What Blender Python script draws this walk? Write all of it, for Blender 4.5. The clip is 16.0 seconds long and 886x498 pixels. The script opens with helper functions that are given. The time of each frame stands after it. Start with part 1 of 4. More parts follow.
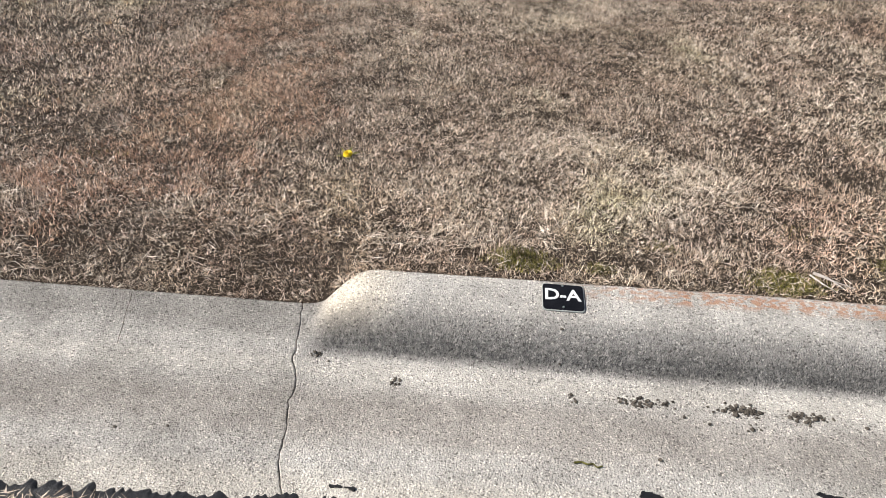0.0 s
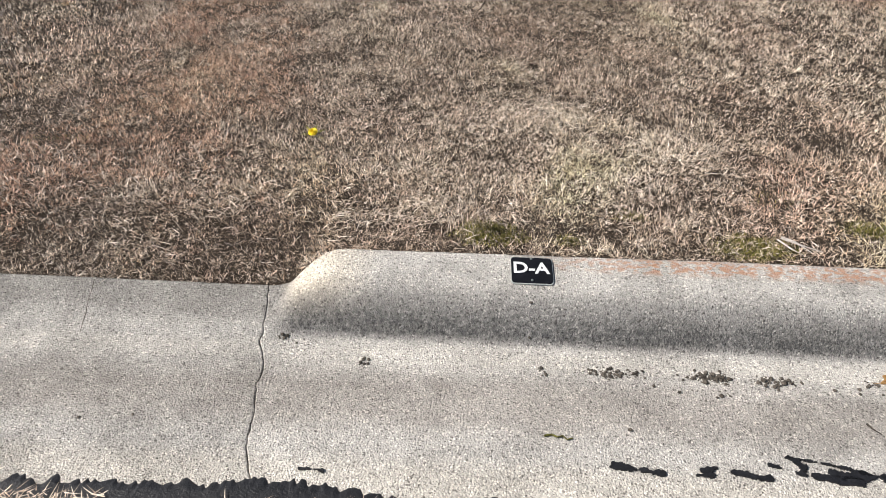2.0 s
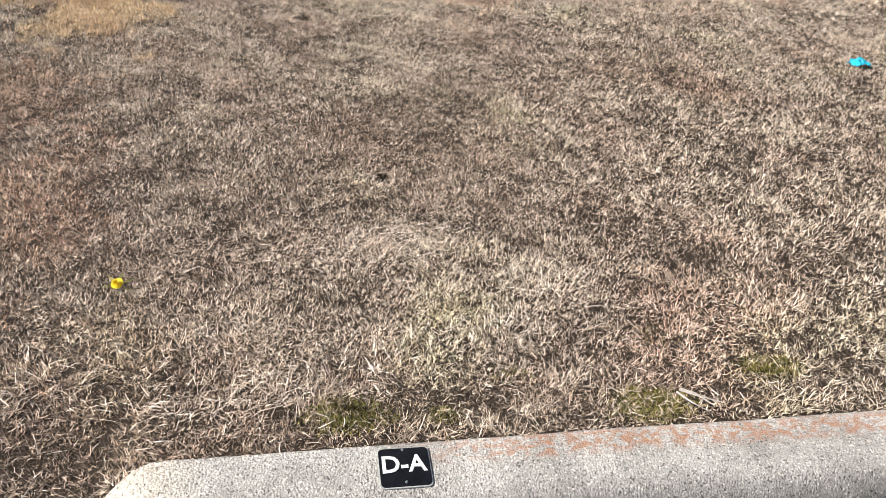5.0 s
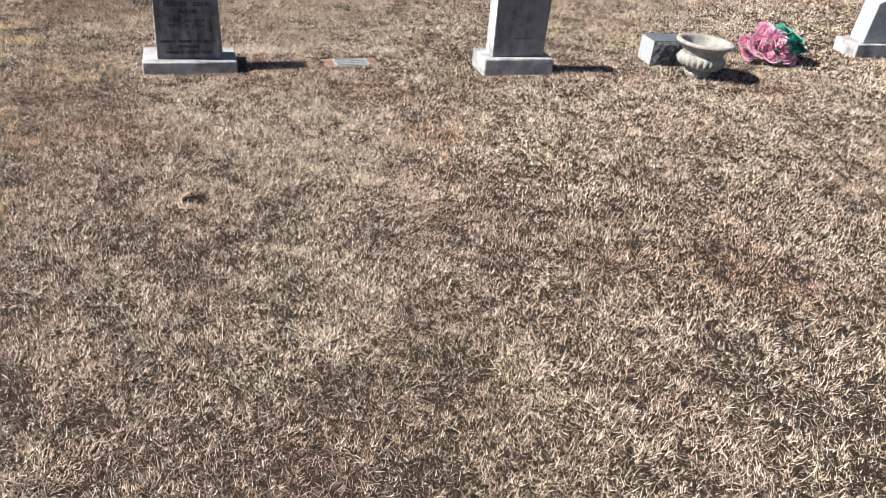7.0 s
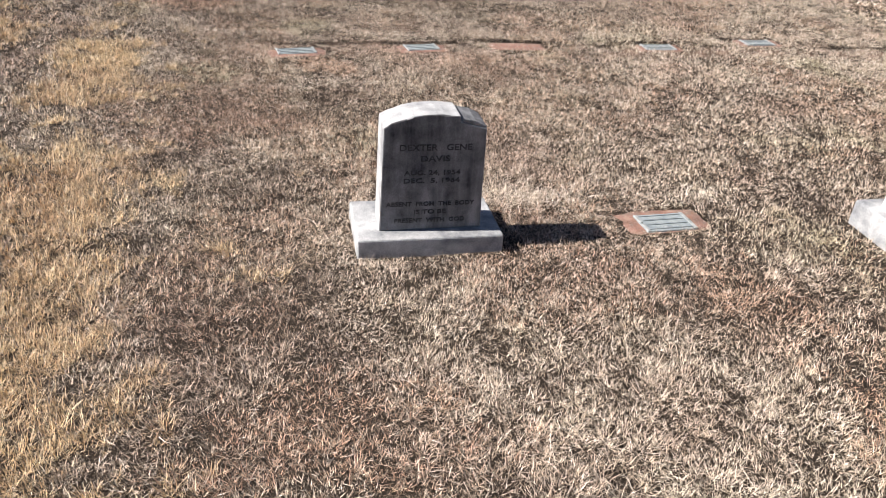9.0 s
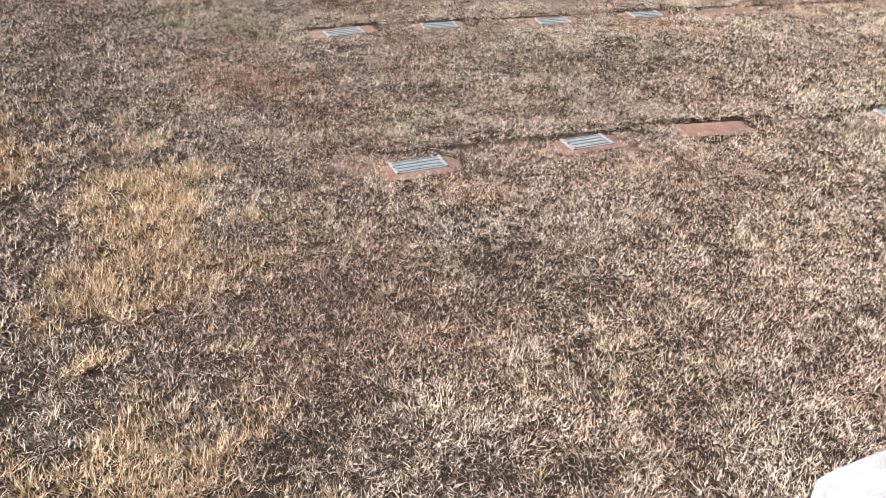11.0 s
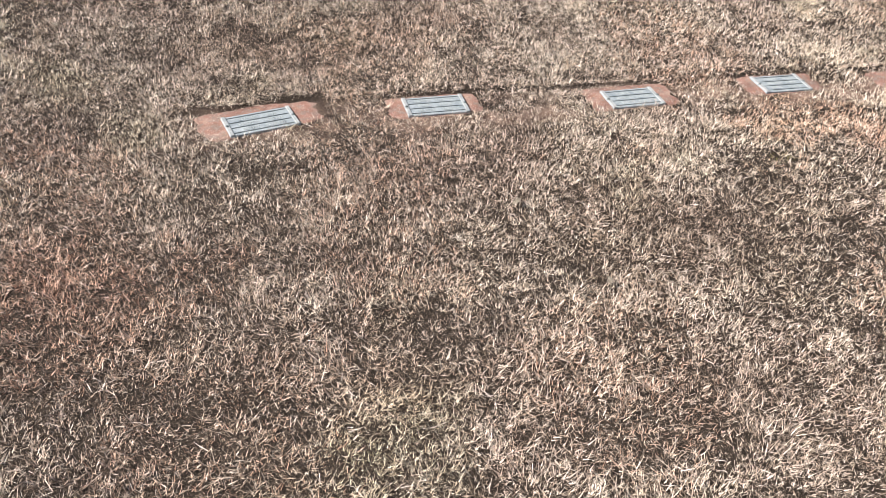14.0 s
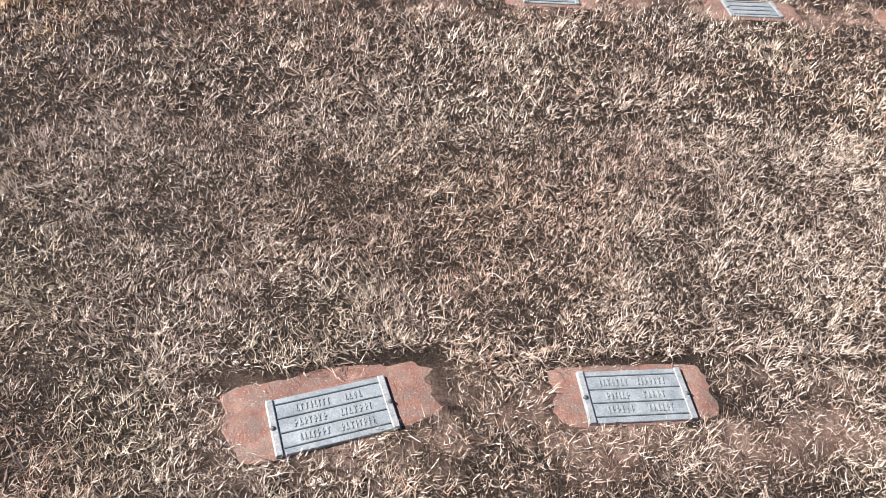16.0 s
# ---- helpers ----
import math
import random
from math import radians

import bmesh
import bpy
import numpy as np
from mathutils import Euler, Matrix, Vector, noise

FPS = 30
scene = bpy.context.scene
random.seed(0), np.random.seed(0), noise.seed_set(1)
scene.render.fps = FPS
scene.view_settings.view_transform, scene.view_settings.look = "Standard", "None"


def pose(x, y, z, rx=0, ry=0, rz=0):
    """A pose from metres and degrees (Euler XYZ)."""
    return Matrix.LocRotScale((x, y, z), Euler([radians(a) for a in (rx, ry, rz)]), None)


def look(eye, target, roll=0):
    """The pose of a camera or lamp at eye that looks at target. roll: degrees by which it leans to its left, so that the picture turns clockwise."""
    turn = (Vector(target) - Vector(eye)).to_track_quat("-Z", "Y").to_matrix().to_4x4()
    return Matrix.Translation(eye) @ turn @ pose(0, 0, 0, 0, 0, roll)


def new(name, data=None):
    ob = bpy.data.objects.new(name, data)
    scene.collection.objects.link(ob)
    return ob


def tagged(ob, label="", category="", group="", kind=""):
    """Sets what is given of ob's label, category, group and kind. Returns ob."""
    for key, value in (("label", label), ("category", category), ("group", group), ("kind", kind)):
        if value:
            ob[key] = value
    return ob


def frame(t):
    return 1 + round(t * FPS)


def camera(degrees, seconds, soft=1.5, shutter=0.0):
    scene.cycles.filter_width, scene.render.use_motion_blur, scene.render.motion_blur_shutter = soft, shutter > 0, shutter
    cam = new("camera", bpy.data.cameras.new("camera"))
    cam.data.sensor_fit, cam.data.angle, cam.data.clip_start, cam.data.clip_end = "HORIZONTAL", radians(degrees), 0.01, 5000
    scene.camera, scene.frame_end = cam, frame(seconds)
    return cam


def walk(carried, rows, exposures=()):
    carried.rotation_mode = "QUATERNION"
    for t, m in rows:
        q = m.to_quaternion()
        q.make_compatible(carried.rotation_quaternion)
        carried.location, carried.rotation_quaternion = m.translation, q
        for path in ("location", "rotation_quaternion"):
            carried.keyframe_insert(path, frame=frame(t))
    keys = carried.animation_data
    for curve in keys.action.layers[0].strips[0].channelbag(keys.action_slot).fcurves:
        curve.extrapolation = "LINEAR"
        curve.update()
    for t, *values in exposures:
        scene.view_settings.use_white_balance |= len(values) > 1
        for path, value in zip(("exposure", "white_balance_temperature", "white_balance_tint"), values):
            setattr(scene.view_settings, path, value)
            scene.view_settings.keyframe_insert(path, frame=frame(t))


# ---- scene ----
cam = camera(60.8, 16.0, soft=0.5)
PATH = [
    (0, (0.56, -2.754, 1.539), (0.474, -1.133, 0.37), 2.4),
    (0.5, (0.59, -2.748, 1.538), (0.519, -1.137, 0.355), 2.1),
    (1, (0.606, -2.739, 1.536), (0.553, -1.135, 0.343), 2.0),
    (1.5, (0.613, -2.738, 1.536), (0.561, -1.142, 0.332), 1.6),
    (2, (0.613, -2.727, 1.527), (0.574, -1.143, 0.307), 1.5),
    (2.5, (0.612, -2.724, 1.532), (0.588, -1.129, 0.326), 1.1),
    (3, (0.621, -2.737, 1.535), (0.606, -1.118, 0.361), 0.6),
    (3.2, (0.627, -2.735, 1.527), (0.621, -1.116, 0.352), 0.7),
    (5.3, (0.61, -1.904, 1.552), (0.998, -0.26, 0.48), 5.5),
    (5.5, (0.638, -1.723, 1.561), (1.031, -0.077, 0.496), 4.8),
    (6, (0.605, -1.302, 1.557), (1.103, 0.319, 0.496), 3.8),
    (6.5, (0.657, -0.828, 1.559), (1.27, 0.743, 0.483), 5.0),
    (6.6, (0.671, -0.713, 1.573), (1.291, 0.86, 0.505), 5.3),
    (7, (0.683, -0.301, 1.722), (1.256, 1.313, 0.689), 5.3),
    (7.1, (0.669, -0.211, 1.739), (1.225, 1.416, 0.717), 4.9),
    (7.5, (0.517, 0.218, 1.664), (1.033, 1.887, 0.691), 5.2),
    (8, (0.398, 0.882, 1.611), (0.817, 2.583, 0.647), 5.0),
    (8.5, (0.172, 1.577, 1.601), (0.494, 3.293, 0.625), 4.0),
    (9, (0.063, 2.287, 1.565), (0.46, 3.963, 0.548), 4.2),
    (9.5, (-0.045, 2.875, 1.606), (0.297, 4.59, 0.637), 2.1),
    (9.7, (-0.133, 3.052, 1.577), (0.182, 4.776, 0.613), 1.5),
    (11.8, (-0.415, 5.141, 1.515), (-0.056, 6.789, 0.44), -0.8),
    (11.9, (-0.379, 5.245, 1.519), (-0.023, 6.889, 0.437), -0.9),
    (12, (-0.347, 5.334, 1.518), (0.012, 6.975, 0.433), -0.9),
    (12.5, (-0.269, 5.766, 1.519), (0.214, 7.347, 0.393), 2.0),
    (13, (-0.087, 6.243, 1.494), (0.513, 7.78, 0.365), 4.0),
    (13.5, (0.053, 6.691, 1.54), (0.549, 8.242, 0.38), 4.0),
    (14, (0.018, 7.108, 1.555), (0.448, 8.631, 0.331), 3.9),
    (14.5, (-0.03, 7.557, 1.604), (0.346, 9.078, 0.361), 4.2),
    (15, (0.04, 7.992, 1.647), (0.294, 9.564, 0.437), 2.5),
    (15.5, (0.066, 8.386, 1.611), (0.348, 9.943, 0.388), 3.7),
    (16, (0.069, 8.841, 1.545), (0.287, 10.286, 0.18), 6.3),
]
EXPOSURE = ((0, 0.62, 6480, 10), (3.2, 0.62, 6480, 10), (5.5, 0.78, 6500, 11), (8.5, 0.73, 6500, 12), (9.7, 0.74, 6380, 14), (12, 0.78, 6380, 14), (15, 0.88, 6350, 13), (16, 0.76, 6250, 17))
walk(cam, [(t, look(e, g, r)) for t, e, g, r in PATH], EXPOSURE)


# ---------------------------------------------------------------- light
SUN_EL, SUN_TURN = 41.0, 4.0
world = bpy.data.worlds.new("sky")
scene.world = world
world.use_nodes = True
wn = world.node_tree.nodes
sky = wn.new("ShaderNodeTexSky")
sky.sky_type = "NISHITA"
sky.sun_disc = False
sky.air_density, sky.dust_density, sky.ozone_density = 0.45, 0.3, 1.0
sky.sun_elevation = radians(SUN_EL)
sky.sun_rotation = radians(-90 + SUN_TURN)
world.node_tree.links.new(sky.outputs[0], wn["Background"].inputs[0])
wn["Background"].inputs[1].default_value = 0.05
sun_data = bpy.data.lights.new("sun", "SUN")
sun_data.energy = 5.0
sun_data.angle = radians(0.55)
sun_data.color = (1.0, 0.95, 0.88)
sun = new("sun", sun_data)
_c = math.cos(radians(SUN_EL))
sun.matrix_world = look((-30 * _c * math.cos(radians(SUN_TURN)), 30 * _c * math.sin(radians(SUN_TURN)),
                         30 * math.sin(radians(SUN_EL))), (0, 0, 0))

# ---------------------------------------------------------------- materials


def material(name, rough=0.8, metal=0.0):
    m = bpy.data.materials.new(name)
    m.use_nodes = True
    b = m.node_tree.nodes["Principled BSDF"]
    b.inputs["Roughness"].default_value = rough
    b.inputs["Metallic"].default_value = metal
    return m, m.node_tree.nodes, m.node_tree.links, b


def place(nodes, links, stretch=(1, 1, 1), own=False):
    """World position (or the object's own), stretched."""
    if own:
        src = nodes.new("ShaderNodeTexCoord").outputs["Object"]
    else:
        src = nodes.new("ShaderNodeNewGeometry").outputs["Position"]
    mp = nodes.new("ShaderNodeMapping")
    mp.inputs["Scale"].default_value = stretch
    links.new(src, mp.inputs["Vector"])
    return mp.outputs[0]


def noise_of(nodes, links, vec, scale, detail=4.0, rough=0.6):
    n = nodes.new("ShaderNodeTexNoise")
    n.inputs["Scale"].default_value = scale
    n.inputs["Detail"].default_value = detail
    n.inputs["Roughness"].default_value = rough
    links.new(vec, n.inputs["Vector"])
    return n.outputs["Fac"]


def ramp(nodes, links, fac, stops):
    r = nodes.new("ShaderNodeValToRGB")
    e = r.color_ramp.elements
    while len(e) < len(stops):
        e.new(0.5)
    for el, (p, c) in zip(e, stops):
        el.position, el.color = p, (*c, 1)
    links.new(fac, r.inputs[0])
    return r.outputs[0]


def mix(nodes, links, a, b, fac, kind="MIX"):
    m = nodes.new("ShaderNodeMix")
    m.data_type, m.blend_type = "RGBA", kind
    for sock, v in ((m.inputs["A"], a), (m.inputs["B"], b), (m.inputs["Factor"], fac)):
        if isinstance(v, bpy.types.NodeSocket):
            links.new(v, sock)
        elif isinstance(v, (int, float)):
            sock.default_value = v
        else:
            sock.default_value = (*v, 1)
    return m.outputs["Result"]


def bump(nodes, links, bsdf, height, strength, distance=0.01):
    b = nodes.new("ShaderNodeBump")
    b.inputs["Strength"].default_value = strength
    b.inputs["Distance"].default_value = distance
    links.new(height, b.inputs["Height"])
    links.new(b.outputs[0], bsdf.inputs["Normal"])


def simple(name, dark, light, scale=30, rough=0.8, metal=0.0, strength=0.3, fine=300, own=False, spread=(0.3, 0.7)):
    """Two tones at one scale with finer grain and relief."""
    m, n, l, b = material(name, rough, metal)
    v = place(n, l, own=own)
    col = ramp(n, l, noise_of(n, l, v, scale), ((spread[0], dark), (spread[1], light)))
    grain = noise_of(n, l, v, fine, 2)
    col = mix(n, l, col, ramp(n, l, grain, ((0.35, (0.62, 0.62, 0.62)), (0.65, (1.2, 1.2, 1.2)))), 0.6, "MULTIPLY")
    l.new(col, b.inputs["Base Color"])
    if rough > 0.9:
        b.inputs["Specular IOR Level"].default_value = 0.1
    bump(n, l, b, grain, strength, 0.004)
    return m


def grass_material(name, tones, red=0.0):
    """Blades: a tone for each blade, and broad drifts of colour."""
    m, n, l, b = material(name, 0.62)
    b.inputs["Specular IOR Level"].default_value = 0.35
    geo = n.new("ShaderNodeNewGeometry")
    col = ramp(n, l, geo.outputs["Random Per Island"], tones)
    v = place(n, l)
    drift = noise_of(n, l, v, 1.3, 5, 0.62)
    col = mix(n, l, col, ramp(n, l, drift, ((0.34, (0.90, 0.82, 0.79)), (0.52, (1.03, 1.0, 0.97)), (0.66, (1.12, 1.10, 1.04)))), 1.0, "MULTIPLY")
    if red:
        v2 = place(n, l, (1.0, 1.0, 1.0))
        r = noise_of(n, l, v2, 0.75, 3, 0.5)
        f = ramp(n, l, r, ((0.55, (0, 0, 0)), (0.72, (red, red, red))))
        col = mix(n, l, col, (1.12, 0.74, 0.62), f, "MULTIPLY")
        g = noise_of(n, l, place(n, l, (1.3, 0.9, 1.0)), 1.05, 3, 0.5)
        f2 = ramp(n, l, g, ((0.58, (0, 0, 0)), (0.72, (0.55, 0.55, 0.55))))
        col = mix(n, l, col, (0.86, 0.97, 0.72), f2, "MULTIPLY")
    fine = noise_of(n, l, v, 14, 3, 0.7)
    col = mix(n, l, col, ramp(n, l, fine, ((0.3, (0.86, 0.84, 0.84)), (0.7, (1.16, 1.16, 1.16)))), 0.8, "MULTIPLY")
    tuft = noise_of(n, l, v, 62, 1, 0.5)
    col = mix(n, l, col, ramp(n, l, tuft, ((0.34, (0.55, 0.53, 0.52)), (0.5, (1.0, 1.0, 1.0)), (0.66, (1.36, 1.36, 1.35)))), 0.9, "MULTIPLY")
    l.new(col, b.inputs["Base Color"])
    return m


def streaked(name, dark, light):
    """Stone with dark runs down its face."""
    m, n, l, b = material(name, 0.8)
    run = noise_of(n, l, place(n, l, (1.0, 1.0, 0.16)), 17, 4, 0.6)
    blot = noise_of(n, l, place(n, l), 13, 5, 0.65)
    col = ramp(n, l, mix(n, l, run, blot, 0.45), ((0.36, dark), (0.64, light)))
    grain = noise_of(n, l, place(n, l), 240, 2)
    col = mix(n, l, col, ramp(n, l, grain, ((0.35, (0.65, 0.65, 0.65)), (0.65, (1.2, 1.2, 1.2)))), 0.5, "MULTIPLY")
    l.new(col, b.inputs["Base Color"])
    bump(n, l, b, grain, 0.3, 0.004)
    return m


def slab_material():
    """Red stone with ochre bloom, grey dirt and pale chips."""
    m, n, l, b = material("red_clay_stone", 0.92)
    v = place(n, l)
    col = ramp(n, l, noise_of(n, l, v, 11, 5, 0.65), ((0.28, (0.15, 0.085, 0.068)), (0.5, (0.30, 0.155, 0.115)), (0.72, (0.42, 0.29, 0.225))))
    ochre = ramp(n, l, noise_of(n, l, v, 19, 3), ((0.58, (0, 0, 0)), (0.74, (0.4, 0.4, 0.4))))
    col = mix(n, l, col, (0.44, 0.25, 0.11), ochre)
    dirt = ramp(n, l, noise_of(n, l, v, 28, 6, 0.75), ((0.47, (0, 0, 0)), (0.60, (0.85, 0.85, 0.85))))
    col = mix(n, l, col, (0.24, 0.185, 0.15), dirt)
    chips = ramp(n, l, noise_of(n, l, v, 330, 1), ((0.66, (0, 0, 0)), (0.70, (0.8, 0.8, 0.8))))
    col = mix(n, l, col, (0.72, 0.62, 0.54), chips)
    l.new(col, b.inputs["Base Color"])
    bump(n, l, b, noise_of(n, l, v, 120, 4, 0.7), 0.7, 0.005)
    return m


STRAW = grass_material("dormant_grass", ((0.0, (0.09, 0.066, 0.048)), (0.25, (0.40, 0.318, 0.243)), (0.55, (0.73, 0.63, 0.515)), (1.0, (0.94, 0.885, 0.785))), red=0.32)
PALE = grass_material("pale_straw", ((0.0, (0.32, 0.26, 0.20)), (0.5, (0.72, 0.63, 0.50)), (1.0, (0.93, 0.88, 0.78))))
BLEACH = grass_material("bleached_straw", ((0.0, (0.36, 0.31, 0.25)), (0.5, (0.68, 0.60, 0.51)), (1.0, (0.91, 0.86, 0.78))))
GOLD = grass_material("golden_grass", ((0.0, (0.46, 0.33, 0.20)), (0.5, (0.79, 0.63, 0.41)), (1.0, (0.90, 0.80, 0.60))))
RUST = grass_material("rusty_grass", ((0.0, (0.22, 0.13, 0.09)), (0.5, (0.62, 0.43, 0.31)), (1.0, (0.86, 0.69, 0.55))))
BROWN = grass_material("brown_grass", ((0.0, (0.07, 0.050, 0.036)), (0.4, (0.31, 0.238, 0.178)), (1.0, (0.66, 0.55, 0.44))))
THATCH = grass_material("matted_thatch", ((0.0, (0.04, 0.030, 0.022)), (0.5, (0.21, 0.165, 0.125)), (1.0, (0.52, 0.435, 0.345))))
WEED = grass_material("green_weed", ((0.0, (0.035, 0.04, 0.012)), (0.5, (0.15, 0.145, 0.032)), (1.0, (0.36, 0.33, 0.09))))


def soil_material():
    """Dark thatch deepened for shade between blades, pinkish clay dust along the rows of graves."""
    m, n, l, b = material("thatch_soil", 0.95)
    b.inputs["Specular IOR Level"].default_value = 0.1
    v = place(n, l)
    # base tone held near black, painting in the deep shade among the blades
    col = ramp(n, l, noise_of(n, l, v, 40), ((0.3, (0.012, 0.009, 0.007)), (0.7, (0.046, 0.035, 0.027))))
    fibre = noise_of(n, l, place(n, l, (1.0, 3.2, 1.0)), 130, 3, 0.7)
    col = mix(n, l, col, (0.19, 0.148, 0.111), ramp(n, l, fibre, ((0.56, (0, 0, 0)), (0.66, (0.55, 0.55, 0.55)))))
    fibre = noise_of(n, l, place(n, l, (3.2, 1.0, 1.0)), 120, 3, 0.7)
    col = mix(n, l, col, (0.20, 0.155, 0.116), ramp(n, l, fibre, ((0.58, (0, 0, 0)), (0.68, (0.55, 0.55, 0.55)))))
    clay = ramp(n, l, noise_of(n, l, v, 18), ((0.3, (0.27, 0.165, 0.125)), (0.7, (0.46, 0.33, 0.26))))
    sep = n.new("ShaderNodeSeparateXYZ")
    l.new(v, sep.inputs[0])
    dust = None
    for row in (7.72, 9.83, 11.75):
        d = n.new("ShaderNodeMath")
        d.operation = "SUBTRACT"
        l.new(sep.outputs["Y"], d.inputs[0])
        d.inputs[1].default_value = row - 0.03
        e = n.new("ShaderNodeMath")
        e.operation = "ABSOLUTE"
        l.new(d.outputs[0], e.inputs[0])
        mr = n.new("ShaderNodeMapRange")
        mr.inputs["From Min"].default_value, mr.inputs["From Max"].default_value = 0.04, 0.18
        mr.inputs["To Min"].default_value, mr.inputs["To Max"].default_value = 1.0, 0.0
        l.new(e.outputs[0], mr.inputs["Value"])
        if dust is None:
            dust = mr.outputs[0]
        else:
            add = n.new("ShaderNodeMath")
            add.operation = "MAXIMUM"
            l.new(dust, add.inputs[0])
            l.new(mr.outputs[0], add.inputs[1])
            dust = add.outputs[0]
    patchy = ramp(n, l, noise_of(n, l, v, 4.5, 5, 0.65), ((0.44, (0, 0, 0)), (0.64, (0.8, 0.8, 0.8))))
    east = n.new("ShaderNodeMapRange")
    east.inputs["From Min"].default_value, east.inputs["From Max"].default_value = -0.35, -0.1
    l.new(sep.outputs["X"], east.inputs["Value"])
    f = mix(n, l, (0, 0, 0), patchy, dust)
    f = mix(n, l, (0, 0, 0), f, east.outputs[0])
    col = mix(n, l, col, clay, f)
    # beyond the mown graves the turf closes over the soil
    off = n.new("ShaderNodeVectorMath")
    off.operation = "SUBTRACT"
    l.new(v, off.inputs[0])
    off.inputs[1].default_value = (1.6, 6.5, 0)
    size = n.new("ShaderNodeVectorMath")
    size.operation = "MULTIPLY"
    l.new(off.outputs[0], size.inputs[0])
    size.inputs[1].default_value = (1 / 7.4, 1 / 9.5, 0)
    far = n.new("ShaderNodeVectorMath")
    far.operation = "LENGTH"
    l.new(size.outputs[0], far.inputs[0])
    turf = n.new("ShaderNodeMapRange")
    turf.inputs["From Min"].default_value, turf.inputs["From Max"].default_value = 0.95, 1.15
    l.new(far.outputs["Value"], turf.inputs["Value"])
    dry = ramp(n, l, noise_of(n, l, v, 9, 6, 0.7), ((0.3, (0.055, 0.042, 0.032)), (0.5, (0.125, 0.098, 0.075)), (0.7, (0.22, 0.178, 0.138))))
    col = mix(n, l, col, dry, turf.outputs[0])
    grain = noise_of(n, l, v, 160, 2)
    col = mix(n, l, col, ramp(n, l, grain, ((0.35, (0.62, 0.62, 0.62)), (0.65, (1.2, 1.2, 1.2)))), 0.6, "MULTIPLY")
    l.new(col, b.inputs["Base Color"])
    bump(n, l, b, grain, 0.8, 0.004)
    return m


SOIL = soil_material()
DIRT = simple("bare_dirt", (0.30, 0.19, 0.145), (0.52, 0.39, 0.32), 18, 0.95, strength=0.6, fine=200)
CLOD = simple("gutter_dirt", (0.035, 0.031, 0.027), (0.17, 0.148, 0.125), 60, 0.95, strength=0.8, fine=400)
ASPHALT = simple("asphalt", (0.035, 0.034, 0.033), (0.085, 0.08, 0.075), 60, 0.9, strength=0.8, fine=250)
TAR = simple("tar", (0.008, 0.008, 0.009), (0.02, 0.02, 0.022), 40, 0.45, strength=0.5, fine=150)


